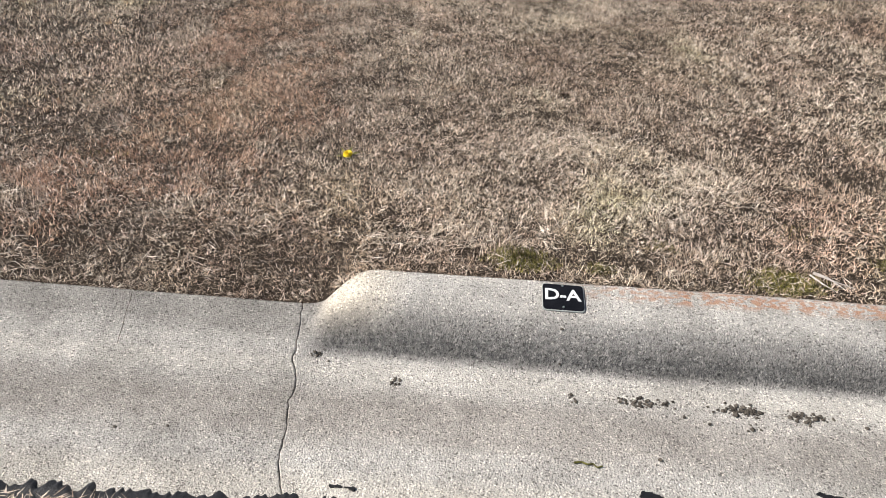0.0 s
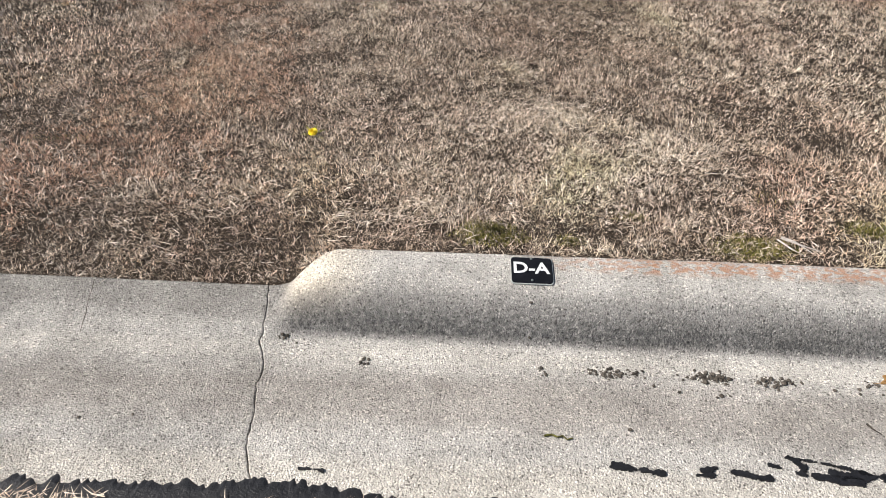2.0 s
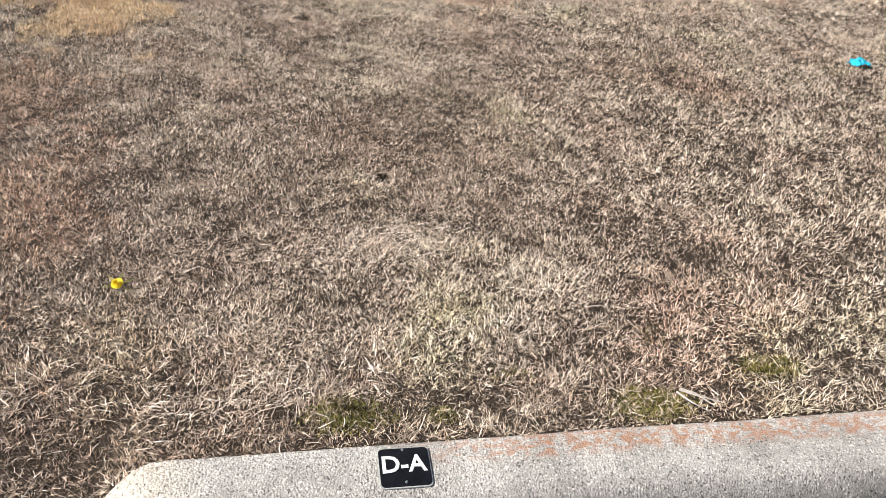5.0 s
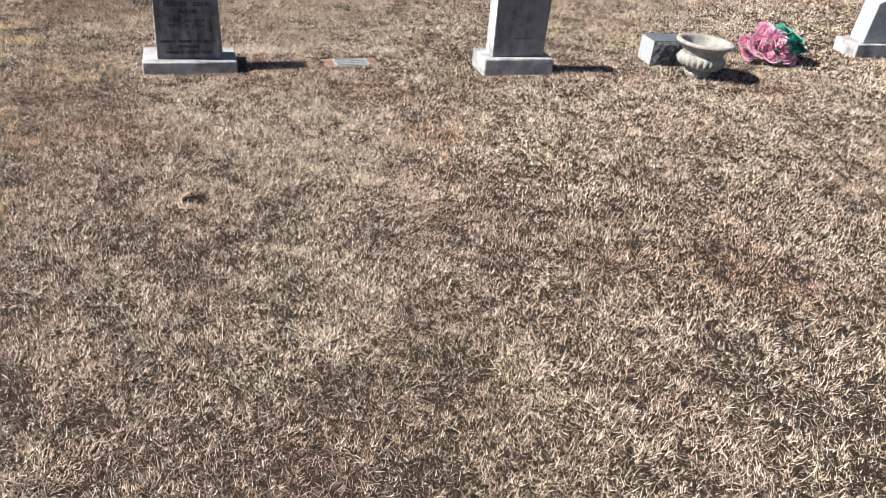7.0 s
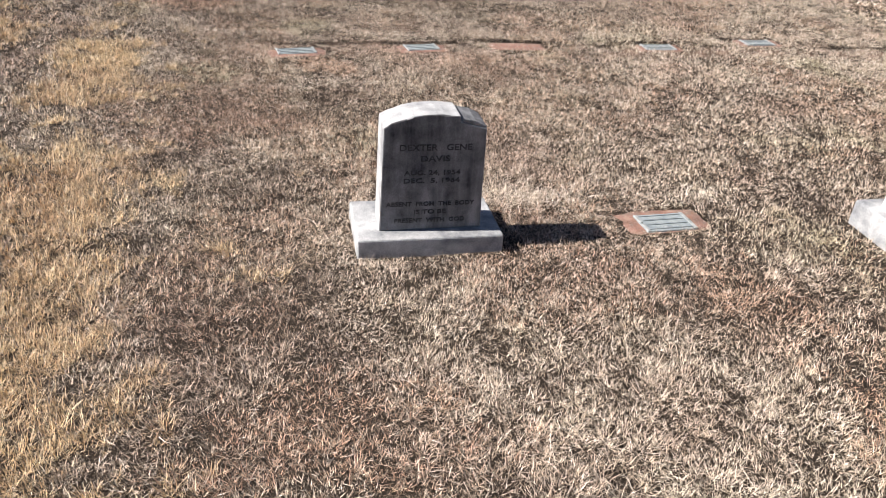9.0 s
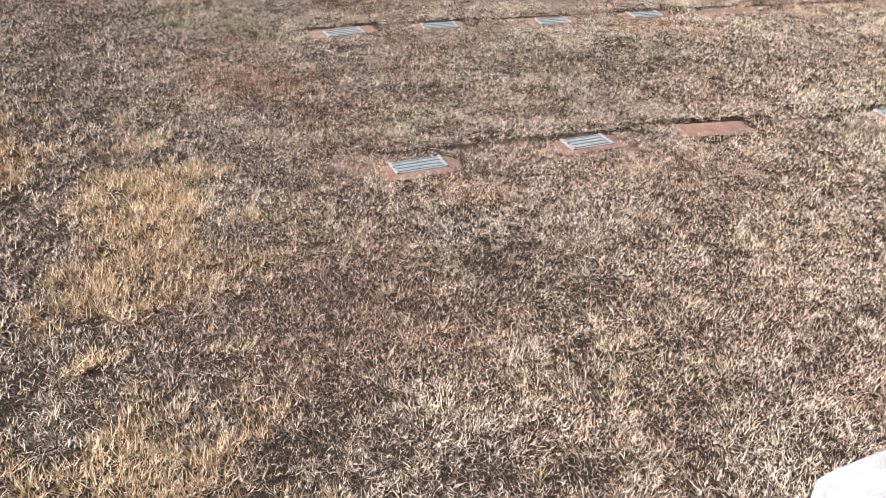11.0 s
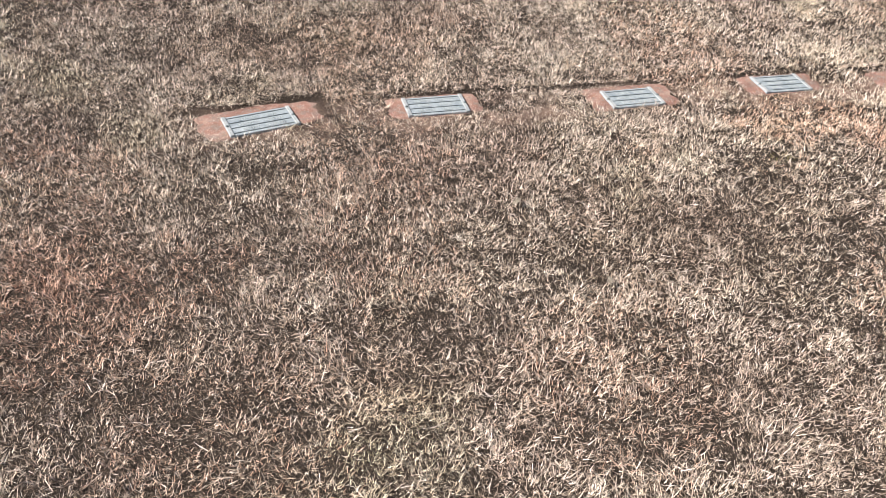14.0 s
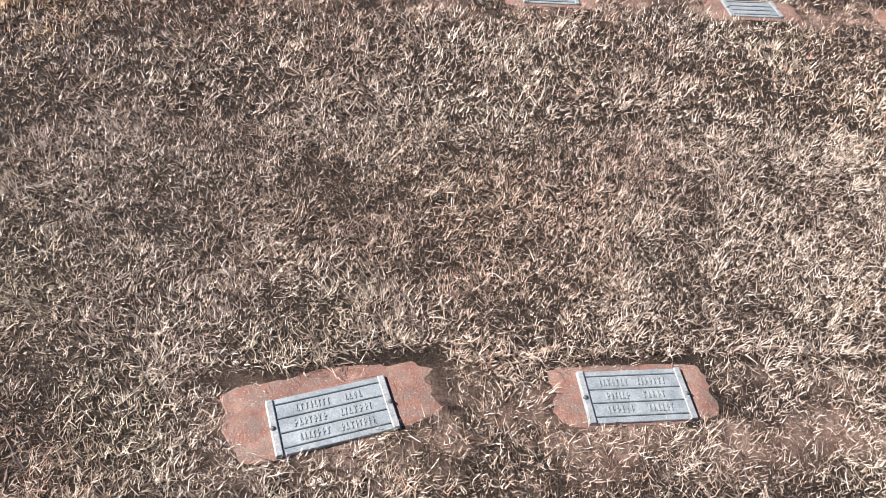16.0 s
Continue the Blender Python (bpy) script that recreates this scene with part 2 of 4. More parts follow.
def concrete_material():
    m, n, l, b = material("kerb_concrete", 0.88)
    v = place(n, l)
    col = ramp(n, l, noise_of(n, l, v, 5, 6, 0.65), ((0.3, (0.40, 0.382, 0.358)), (0.7, (0.575, 0.552, 0.523))))
    # grit in the worn surface: pale and dark stones, pits between
    vor = n.new("ShaderNodeTexVoronoi")
    vor.inputs["Scale"].default_value = 200
    l.new(v, vor.inputs["Vector"])
    bw = n.new("ShaderNodeSeparateColor")
    l.new(vor.outputs["Color"], bw.inputs[0])
    col = mix(n, l, col, ramp(n, l, bw.outputs[0], ((0.0, (0.30, 0.29, 0.28)), (0.14, (0.86, 0.86, 0.86)), (0.86, (1.08, 1.08, 1.07)), (1.0, (1.7, 1.68, 1.64)))), 0.95, "MULTIPLY")
    grit = noise_of(n, l, v, 230, 3, 0.7)
    col = mix(n, l, col, ramp(n, l, grit, ((0.34, (0.50, 0.49, 0.48)), (0.46, (1.0, 1.0, 1.0)), (0.66, (1.18, 1.17, 1.16)))), 0.8, "MULTIPLY")
    # long dark bands: algae plus shade painted on the kerb's face, silt along the channel
    sep = n.new("ShaderNodeSeparateXYZ")
    l.new(v, sep.inputs[0])
    wob = noise_of(n, l, place(n, l, (0.8, 3.0, 1.0)), 2.2, 5, 0.65)

    def band(centre, half, shake):
        a = n.new("ShaderNodeMath")
        a.operation = "MULTIPLY_ADD"
        l.new(wob, a.inputs[0])
        a.inputs[1].default_value = shake
        l.new(sep.outputs["Y"], a.inputs[2])
        d = n.new("ShaderNodeMath")
        d.operation = "SUBTRACT"
        l.new(a.outputs[0], d.inputs[0])
        d.inputs[1].default_value = centre + shake * 0.5
        e = n.new("ShaderNodeMath")
        e.operation = "ABSOLUTE"
        l.new(d.outputs[0], e.inputs[0])
        mr = n.new("ShaderNodeMapRange")
        mr.interpolation_type = "SMOOTHSTEP"
        mr.inputs["From Min"].default_value = half * 0.25
        mr.inputs["From Max"].default_value = half
        mr.inputs["To Min"].default_value = 1.0
        mr.inputs["To Max"].default_value = 0.0
        l.new(e.outputs[0], mr.inputs["Value"])
        return mr.outputs[0]

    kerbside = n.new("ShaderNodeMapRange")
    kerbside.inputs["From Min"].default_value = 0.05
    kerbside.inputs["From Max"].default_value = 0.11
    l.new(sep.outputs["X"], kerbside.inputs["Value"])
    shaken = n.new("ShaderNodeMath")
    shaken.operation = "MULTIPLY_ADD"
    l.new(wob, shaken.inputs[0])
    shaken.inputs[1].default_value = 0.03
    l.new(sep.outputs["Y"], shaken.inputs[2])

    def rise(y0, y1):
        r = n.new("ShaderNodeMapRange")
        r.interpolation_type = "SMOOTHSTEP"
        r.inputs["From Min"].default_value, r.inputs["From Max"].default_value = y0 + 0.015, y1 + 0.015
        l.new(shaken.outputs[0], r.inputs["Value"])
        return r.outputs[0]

    # slope the sun only grazes: shade and stain darken its colour towards the foot
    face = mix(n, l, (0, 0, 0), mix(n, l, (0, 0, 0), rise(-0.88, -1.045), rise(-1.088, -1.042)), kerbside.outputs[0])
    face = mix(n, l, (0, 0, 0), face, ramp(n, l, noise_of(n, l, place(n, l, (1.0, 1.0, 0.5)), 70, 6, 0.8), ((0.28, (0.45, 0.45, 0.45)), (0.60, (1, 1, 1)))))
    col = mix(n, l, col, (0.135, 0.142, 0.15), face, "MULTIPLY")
    col = mix(n, l, col, (0.72, 0.70, 0.685), band(-1.31, 0.17, 0.16), "MULTIPLY")
    col = mix(n, l, col, (1.12, 1.10, 1.06), band(-1.60, 0.12, 0.06), "MULTIPLY")
    col = mix(n, l, col, (1.08, 1.075, 1.06), band(-1.135, 0.06, 0.05), "MULTIPLY")
    silt = mix(n, l, band(-0.93, 0.13, 0.12), (0, 0, 0), kerbside.outputs[0])
    col = mix(n, l, col, (0.66, 0.655, 0.65), silt, "MULTIPLY")
    # kerb nose turned to the sun: its brightness is put into the colour
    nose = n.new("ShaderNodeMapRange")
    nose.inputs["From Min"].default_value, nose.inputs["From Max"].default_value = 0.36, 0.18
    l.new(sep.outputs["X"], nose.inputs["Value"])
    # worn masks where this painted sunlight goes
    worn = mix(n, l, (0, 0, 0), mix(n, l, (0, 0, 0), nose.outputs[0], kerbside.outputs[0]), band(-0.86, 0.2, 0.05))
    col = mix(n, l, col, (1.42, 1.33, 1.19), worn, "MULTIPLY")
    blot = ramp(n, l, noise_of(n, l, v, 4.5, 7, 0.72), ((0.44, (1.05, 1.05, 1.05)), (0.70, (0.66, 0.655, 0.65))))
    col = mix(n, l, col, blot, 0.8, "MULTIPLY")
    old = n.new("ShaderNodeMapRange")
    old.inputs["From Min"].default_value, old.inputs["From Max"].default_value = 0.02, 0.12
    old.inputs["To Min"].default_value, old.inputs["To Max"].default_value = 0.84, 1.0
    l.new(sep.outputs["X"], old.inputs["Value"])
    col = mix(n, l, col, old.outputs[0], 1.0, "MULTIPLY")
    # rust-red clay specks on the kerb's back
    rust = ramp(n, l, noise_of(n, l, place(n, l, (1.0, 1.6, 1.0)), 26, 5, 0.7), ((0.47, (0, 0, 0)), (0.55, (0.85, 0.85, 0.85))))
    rb = mix(n, l, (0, 0, 0), rust, band(-0.79, 0.06, 0.02))
    side = n.new("ShaderNodeMapRange")
    side.inputs["From Min"].default_value = 0.75
    side.inputs["From Max"].default_value = 1.2
    l.new(sep.outputs["X"], side.inputs["Value"])
    rb = mix(n, l, (0, 0, 0), rb, side.outputs[0])
    col = mix(n, l, col, (0.42, 0.22, 0.13), rb)
    l.new(col, b.inputs["Base Color"])
    stones = n.new("ShaderNodeTexVoronoi")
    stones.inputs["Scale"].default_value = 170
    l.new(v, stones.inputs["Vector"])
    relief = ramp(n, l, stones.outputs["Distance"], ((0.0, (1, 1, 1)), (0.75, (0, 0, 0))))
    bump(n, l, b, mix(n, l, relief, grit, 0.6), 0.9, 0.0075)
    return m


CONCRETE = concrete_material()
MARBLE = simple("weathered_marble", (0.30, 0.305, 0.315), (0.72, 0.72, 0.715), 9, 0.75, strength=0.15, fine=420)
# tablet fronts: shade of the side off the sun mixed into streaked stone colour
MARBLE_DARK = streaked("shaded_streaked_marble", (0.035, 0.035, 0.04), (0.28, 0.28, 0.292))
MARBLE_GREY = streaked("shaded_marble_face", (0.15, 0.153, 0.165), (0.33, 0.335, 0.35))
# darker marble, painting the shade that lies on the broken corner
MARBLE_CHIP = simple("dark_grey_marble", (0.10, 0.105, 0.115), (0.36, 0.36, 0.365), 16, 0.8, strength=0.3, fine=240)
MARBLE_BASE = simple("weathered_marble_base", (0.21, 0.22, 0.235), (0.66, 0.66, 0.655), 9, 0.78, strength=0.3, fine=240)
# letter colour stands in for the shade inside the cuts
LETTER = simple("shaded_cut_letter", (0.022, 0.022, 0.023), (0.10, 0.10, 0.103), 60, 0.9, strength=0.2)
GRANITE = simple("grey_granite", (0.33, 0.36, 0.40), (0.58, 0.61, 0.64), 60, 0.6, strength=0.2, fine=500)
GRANITE_TOP = simple("honed_granite", (0.10, 0.115, 0.135), (0.24, 0.26, 0.285), 25, 0.35, strength=0.05, fine=400)
ROCKFACE = simple("split_granite", (0.020, 0.024, 0.032), (0.22, 0.235, 0.26), 38, 0.7, strength=0.9, fine=180)
CEMENT = simple("cast_cement", (0.26, 0.26, 0.24), (0.50, 0.49, 0.45), 18, 0.85, strength=0.3, fine=300)
REDSLAB = slab_material()
BRONZE = simple("weathered_metal", (0.27, 0.315, 0.335), (0.48, 0.53, 0.54), 26, 0.66, 0.25, 0.2, 260)
BRONZE_LIGHT = simple("polished_edge", (0.36, 0.39, 0.385), (0.62, 0.635, 0.615), 40, 0.5, 0.3, 0.15, 200)
BRONZE_LETTER = simple("worn_letter", (0.34, 0.385, 0.38), (0.62, 0.645, 0.63), 70, 0.5, 0.25, 0.2, 300)
BRONZE_DARK = simple("dark_metal", (0.10, 0.125, 0.125), (0.20, 0.235, 0.23), 40, 0.6, 0.2, 0.2, 260)
SIGN_BLACK = simple("black_enamel", (0.004, 0.005, 0.008), (0.010, 0.011, 0.015), 30, 0.95, strength=0.05)
SIGN_WHITE = simple("white_enamel", (0.70, 0.72, 0.74), (0.84, 0.85, 0.86), 50, 0.45, strength=0.05)
YELLOW = simple("dandelion_yellow", (0.78, 0.56, 0.01), (0.90, 0.74, 0.02), 200, 0.7, strength=0.1)
PINK = simple("pink_cloth", (0.98, 0.42, 0.60), (0.99, 0.72, 0.82), 40, 0.8, strength=0.2)
TEAL = simple("teal_cloth", (0.02, 0.30, 0.26), (0.16, 0.56, 0.42), 40, 0.8, strength=0.2)
LEAFGREEN = simple("cloth_leaf", (0.03, 0.09, 0.03), (0.12, 0.26, 0.09), 50, 0.7, strength=0.2)
TURQUOISE = simple("turquoise_film", (0.0, 0.30, 0.46), (0.03, 0.55, 0.72), 30, 0.35, strength=0.2)
OAK = simple("dry_oak_leaf", (0.36, 0.19, 0.06), (0.62, 0.38, 0.15), 60, 0.7, strength=0.3)
DRY_LEAF = simple("bleached_leaf", (0.34, 0.29, 0.22), (0.56, 0.50, 0.40), 60, 0.75, strength=0.3)
TWIG = simple("twig_bark", (0.03, 0.025, 0.02), (0.09, 0.07, 0.055), 90, 0.9, strength=0.3)
ROOT = simple("bleached_root", (0.45, 0.41, 0.37), (0.70, 0.66, 0.61), 60, 0.8, strength=0.3)

# ---------------------------------------------------------------- helpers


def mesh_of(bm, name):
    me = bpy.data.meshes.new(name)
    bm.to_mesh(me)
    bm.free()
    return me


def part(name, bm, mat, parent, label=""):
    me = bm if isinstance(bm, bpy.types.Mesh) else mesh_of(bm, name)
    if mat and not me.materials:
        me.materials.append(mat)
    ob = new(name, me)
    if parent:
        ob.parent = parent
    if label:
        ob["label"] = label
    return ob


def thing(name, label, category, m=None, group="", kind=""):
    e = new(name)
    e.empty_display_size = 0.05
    if m is not None:
        e.matrix_world = m
    return tagged(e, label, category, group, kind)


def smooth(ob):
    for p in ob.data.polygons:
        p.use_smooth = True
    return ob


def block(x0, x1, y0, y1, z0, z1, r=0.006, jag=0.0, cuts=0):
    bm = bmesh.new()
    bmesh.ops.create_cube(bm, size=1)
    for v in bm.verts:
        v.co = Vector((x0 + (v.co.x + 0.5) * (x1 - x0), y0 + (v.co.y + 0.5) * (y1 - y0), z0 + (v.co.z + 0.5) * (z1 - z0)))
    if r:
        bmesh.ops.bevel(bm, geom=bm.edges[:], offset=r, segments=2, affect="EDGES", profile=0.5)
    if cuts:
        bmesh.ops.subdivide_edges(bm, edges=bm.edges[:], cuts=cuts, use_grid_fill=True)
    if jag:
        for v in bm.verts:
            v.co += jag * noise.noise_vector(v.co * 22)
    return bm


def sheet(verts, faces, name):
    me = bpy.data.meshes.new(name)
    me.from_pydata(verts, [], faces)
    me.update()
    return me


def grid_mesh(name, P):
    """P: rows x columns x 3."""
    r, c = P.shape[:2]
    i = np.arange(r * c).reshape(r, c)
    f = np.stack([i[:-1, :-1], i[:-1, 1:], i[1:, 1:], i[1:, :-1]], -1).reshape(-1, 4)
    me = bpy.data.meshes.new(name)
    me.vertices.add(r * c)
    me.vertices.foreach_set("co", P.reshape(-1).astype(np.float32))
    me.loops.add(len(f) * 4)
    me.loops.foreach_set("vertex_index", f.reshape(-1).astype(np.int32))
    me.polygons.add(len(f))
    me.polygons.foreach_set("loop_start", (np.arange(len(f)) * 4).astype(np.int32))
    me.polygons.foreach_set("use_smooth", np.ones(len(f), bool))
    me.update(calc_edges=True)
    me.validate()
    return me


_tables = {}


def vnoise(x, y, size, seed=0):
    """Smooth random field in 0..1, its cells size metres wide."""
    if seed not in _tables:
        _tables[seed] = np.random.RandomState(seed + 11).rand(256, 256)
    t = _tables[seed]
    x, y = np.asarray(x, float) / size + 57.3, np.asarray(y, float) / size + 91.7
    i, j = np.floor(x).astype(int), np.floor(y).astype(int)
    u, v = x - i, y - j
    u, v = u * u * (3 - 2 * u), v * v * (3 - 2 * v)
    a, b = t[i % 256, j % 256], t[(i + 1) % 256, j % 256]
    c, d = t[i % 256, (j + 1) % 256], t[(i + 1) % 256, (j + 1) % 256]
    return (a * (1 - u) + b * u) * (1 - v) + (c * (1 - u) + d * u) * v


def step(a, b, x):
    s = np.clip((np.asarray(x, float) - a) / (b - a), 0, 1)
    return s * s * (3 - 2 * s)


def text_mesh(body, size, depth, width=None, bold=0.0):
    cu = bpy.data.curves.new("lettering", "FONT")
    cu.body, cu.size, cu.extrude, cu.align_x, cu.align_y = body, size, depth, "CENTER", "CENTER"
    cu.resolution_u = 3
    cu.offset = bold
    ob = bpy.data.objects.new("lettering", cu)
    scene.collection.objects.link(ob)
    dg = bpy.context.evaluated_depsgraph_get()
    me = bpy.data.meshes.new_from_object(ob.evaluated_get(dg))
    bpy.data.objects.remove(ob)
    if width:
        xs = [v.co.x for v in me.vertices]
        k, mid = width / (max(xs) - min(xs)), (max(xs) + min(xs)) / 2
        for v in me.vertices:
            v.co.x = (v.co.x - mid) * k
    return me


# ---------------------------------------------------------------- plan
# flat grave markers: x, y, turn, plate width, plate depth, slab width, slab depth, back overhang, plate?
MARKERS = (
    (1.735, 5.025, 3.0, 0.25, 0.150, 0.42, 0.21, 0.02, 1),
    (0.170, 7.650, 9.0, 0.27, 0.135, 0.40, 0.19, -0.030, 1),
    (1.083, 7.755, 9.5, 0.245, 0.140, 0.38, 0.18, -0.018, 1),
    (1.835, 7.805, -2.0, 0.0, 0.0, 0.44, 0.19, 0.00, 0),
    (3.00, 7.80, 1.0, 0.26, 0.145, 0.38, 0.20, 0.00, 1),
    (3.96, 7.94, 2.0, 0.26, 0.145, 0.42, 0.20, 0.01, 1),
    (0.010, 9.825, 14.5, 0.277, 0.142, 0.53, 0.205, 0.030, 1),
    (0.722, 9.864, 2.0, 0.263, 0.142, 0.41, 0.17, 0.010, 1),
    (1.597, 9.828, 3.0, 0.250, 0.145, 0.42, 0.20, 0.020, 1),
    (2.365, 9.872, 1.0, 0.245, 0.145, 0.40, 0.18, 0.010, 1),
    (3.08, 9.86, -1.5, 0.0, 0.0, 0.48, 0.16, 0.0, 0),
    (-0.022, 11.815, 8.0, 0.249, 0.134, 0.46, 0.19, 0.015, 1),
    (0.835, 11.772, 0.0, 0.232, 0.130, 0.40, 0.16, 0.0, 1),
    (1.700, 11.736, 1.0, 0.232, 0.130, 0.42, 0.16, 0.0, 1),
    (2.455, 11.705, 0.0, 0.225, 0.130, 0.42, 0.16, 0.0, 1),
)
ROWS = ((7.72, -0.10, 6.5), (9.85, -0.3, 6.5), (11.76, -0.3, 6.0))


def hill(y):
    """The lawn climbs gently past the second row of graves."""
    d = np.minimum(np.asarray(y, float), 18.0) - 7.9
    return 0.029 * (np.sqrt(d * d + 0.2) + d)


def kerb_table(ys, zs):
    y = np.linspace(-1.75, -0.6, 461)
    z = np.interp(y, ys, zs)
    k = np.hanning(11)
    z = np.convolve(np.pad(z, 5, mode="edge"), k / k.sum(), "valid")
    return y, z


KERB_HIGH = kerb_table((-1.75, -1.65, -1.30, -1.12, -1.07, -1.045, -1.00, -0.94, -0.88, -0.80, -0.76, -0.74),
                       (-0.084, -0.088, -0.104, -0.113, -0.112, -0.101, -0.062, -0.022, -0.006, 0.000, -0.001, -0.006))
KERB_LOW = kerb_table((-1.75, -1.62, -1.30, -1.12, -1.03, -0.95, -0.88),
                      (-0.084, -0.088, -0.102, -0.106, -0.090, -0.073, -0.064))


def kerb_z(x, y):
    hi, lo = np.interp(y, *KERB_HIGH), np.interp(y, *KERB_LOW)
    t = np.clip((np.asarray(x, float) - 0.042 - 0.30 * np.clip(np.asarray(y) + 1.0, 0, 0.12)) / 0.15, 0, 1)
    s = 1 - (1 - t) ** 2.3
    return lo + (hi - lo) * s


def kerb_back(x):
    return -0.888 + 0.118 * step(0.03, 0.24, x) + 0.012 * np.asarray(x).clip(0, 3) + 0.006 * (vnoise(x, 0 * np.asarray(x), 0.25, 3) - 0.5)


def lawn_z(x, y):
    x, y = np.asarray(x, float), np.asarray(y, float)
    z = 0.022 * (vnoise(x, y, 0.9, 1) - 0.5) + 0.012 * (vnoise(x, y, 0.22, 2) - 0.5)
    for yr, x0, x1 in ROWS:
        yy = y - yr - 0.05 * (vnoise(x, 0 * x, 0.7, 4) - 0.5)
        inside = step(x0 - 0.1, x0 + 0.15, x) * (1 - step(x1, x1 + 1, x))
        z = z + 0.017 * inside * step(0.095, 0.12, yy) * (1 - step(0.18, 0.55, yy))
    for mx, my, turn, pw, pd, sw, sd, back, plate in MARKERS:
        d = np.hypot((x - mx) * 0.6, y - my)
        v = -(x - mx) * math.sin(radians(turn)) + (y - my) * math.cos(radians(turn)) - back
        k = (1 - step(0.17, 0.28, d)) * (1 - step(sd / 2 - 0.005, sd / 2 + 0.02, v))
        z = z * (1 - k) - 0.003 * k
    for hx, hy, r in ((0.615, 3.04, 0.08), (0.945, 0.775, 0.05)):
        z = z - 0.05 * (1 - step(r * 0.4, r, np.hypot(x - hx, y - hy)))
    z = z + hill(y) - 0.014
    near = 1 - step(0.0, 0.42, y - kerb_back(x))
    edge = kerb_z(x, kerb_back(x)) - 0.012
    return z * (1 - near) + edge * near


# ---------------------------------------------------------------- ground, road, kerb
def spread(lo, hi, fine, far):
    core = np.arange(lo, hi + fine / 2, fine)
    out = [fine * 2 * 1.6 ** k for k in range(40)]
    out = np.cumsum([o for o in out if o < far])
    return np.concatenate([lo - out[::-1], core, hi + out])


gx = spread(-4.0, 7.0, 0.05, 1500)
gy = np.concatenate([-spread(8.0, 9.0, 1.0, 1500)[::-1][:], [-1.2, -1.0], np.arange(-0.9, 13.5, 0.05), 13.5 + np.cumsum([0.1 * 1.6 ** k for k in range(21)])])
gy = np.unique(np.round(gy[(gy < -8) | (gy > -1.25)], 4))
GX, GY = np.meshgrid(gx, gy)
BK = kerb_back(GX)
YY = np.where((GY > -1.25) & (GY < BK + 0.02), np.where(GY > -0.95, BK - 0.012, GY), GY)
Z = np.where(YY > BK - 0.02, lawn_z(GX, YY), np.where(YY > -5, -0.30, -0.15))
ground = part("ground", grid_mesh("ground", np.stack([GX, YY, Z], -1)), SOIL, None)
tagged(ground, "dry brown lawn soil matted with dead thatch", "ground", kind="structure")

xs = spread(-4.0, 6.0, 0.05, 1200)
ry = np.concatenate([np.arange(-1.63, -1.9, -0.02), np.arange(-1.95, -8.6, -0.4)])[::-1]
RX, RY = np.meshgrid(xs, ry)
RZ = -0.094 + 0.006 * (vnoise(RX, RY, 0.08, 5) - 0.5) + 0.02 * step(-1.7, -3.5, RY)
road = part("road", grid_mesh("road", np.stack([RX, RY, RZ], -1)), ASPHALT, None)
tagged(road, "worn dark asphalt road beside the concrete gutter", "road", kind="structure")


def crack_x(y):
    y = np.asarray(y, float)
    line = np.interp(-y, (0.87, 0.99, 1.097, 1.14, 1.234, 1.323, 1.397, 1.448, 1.523, 1.606), (0.013, 0.022, 0.026, 0.045, 0.058, 0.065, 0.072, 0.076, 0.095, 0.125))
    return line + 0.010 * (vnoise(y, 0 * y, 0.05, 6) - 0.5) + 0.012 * (vnoise(y, 0 * y, 0.018, 7) - 0.5)


def kerb_piece(name, side):
    d = np.concatenate([(0, 0.0015, 0.004), np.arange(0.008, 0.5, 0.008), np.arange(0.5, 3.2, 0.03), 3.2 + np.cumsum([0.06 * 1.5 ** k for k in range(23)])])
    u = np.linspace(0, 1, 130)
    D, U = np.meshgrid(d, u)
    y0 = -0.885 - 0.73 * U
    X = crack_x(y0) * np.exp(-D / 0.3) + 0.06 * (1 - np.exp(-D / 0.3)) + side * (D + 0.0003 + 0.0020 * vnoise(y0, 0 * y0, 0.05, 14) ** 2)
    back = kerb_back(X)
    front = -1.640 + 0.020 * step(0.2, 1.2, X) + 0.016 * (vnoise(X, 0 * X, 0.12, 8) - 0.5)
    Y = back + (front - back) * U
    Zk = kerb_z(X, Y) + 0.0016 * (vnoise(X, Y, 0.03, 9) - 0.5) + 0.004 * (vnoise(X, Y, 0.4, 10) - 0.5)
    Zk = Zk - 0.003 * np.exp(-D / 0.0012)
    P = np.stack([X, Y, Zk], -1)
    rim = P[:1].copy(), P[-1:].copy()
    for q in rim:
        q[..., 2] -= 0.16
    P = np.concatenate([rim[0], P, rim[1]])
    edge = P[:, :1].copy()
    edge[..., 2] -= 0.12
    P = np.concatenate([edge, P], 1)
    if side < 0:
        P = P[:, ::-1]
    return grid_mesh(name, P[::-1])


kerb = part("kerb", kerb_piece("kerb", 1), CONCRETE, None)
tagged(kerb, "weathered grey concrete roll kerb with stained, shade-darkened face and stained gutter", "kerb", kind="structure")
apron = part("kerb_apron", kerb_piece("kerb_apron", -1), CONCRETE, None)
tagged(apron, "lowered grey concrete gutter apron beside the kerb end", "kerb", kind="structure")

# a hairline score across the apron, filled with dirt
sy = np.linspace(-0.893, -1.10, 40)
sx = -0.560 + 0.155 * (-0.893 - sy) + 0.004 * (vnoise(sy, 0 * sy, 0.03, 15) - 0.5)
SX, SY = np.stack([sx - 0.0016, sx - 0.0008, sx + 0.0008, sx + 0.0016], 0), np.stack([sy] * 4, 0)
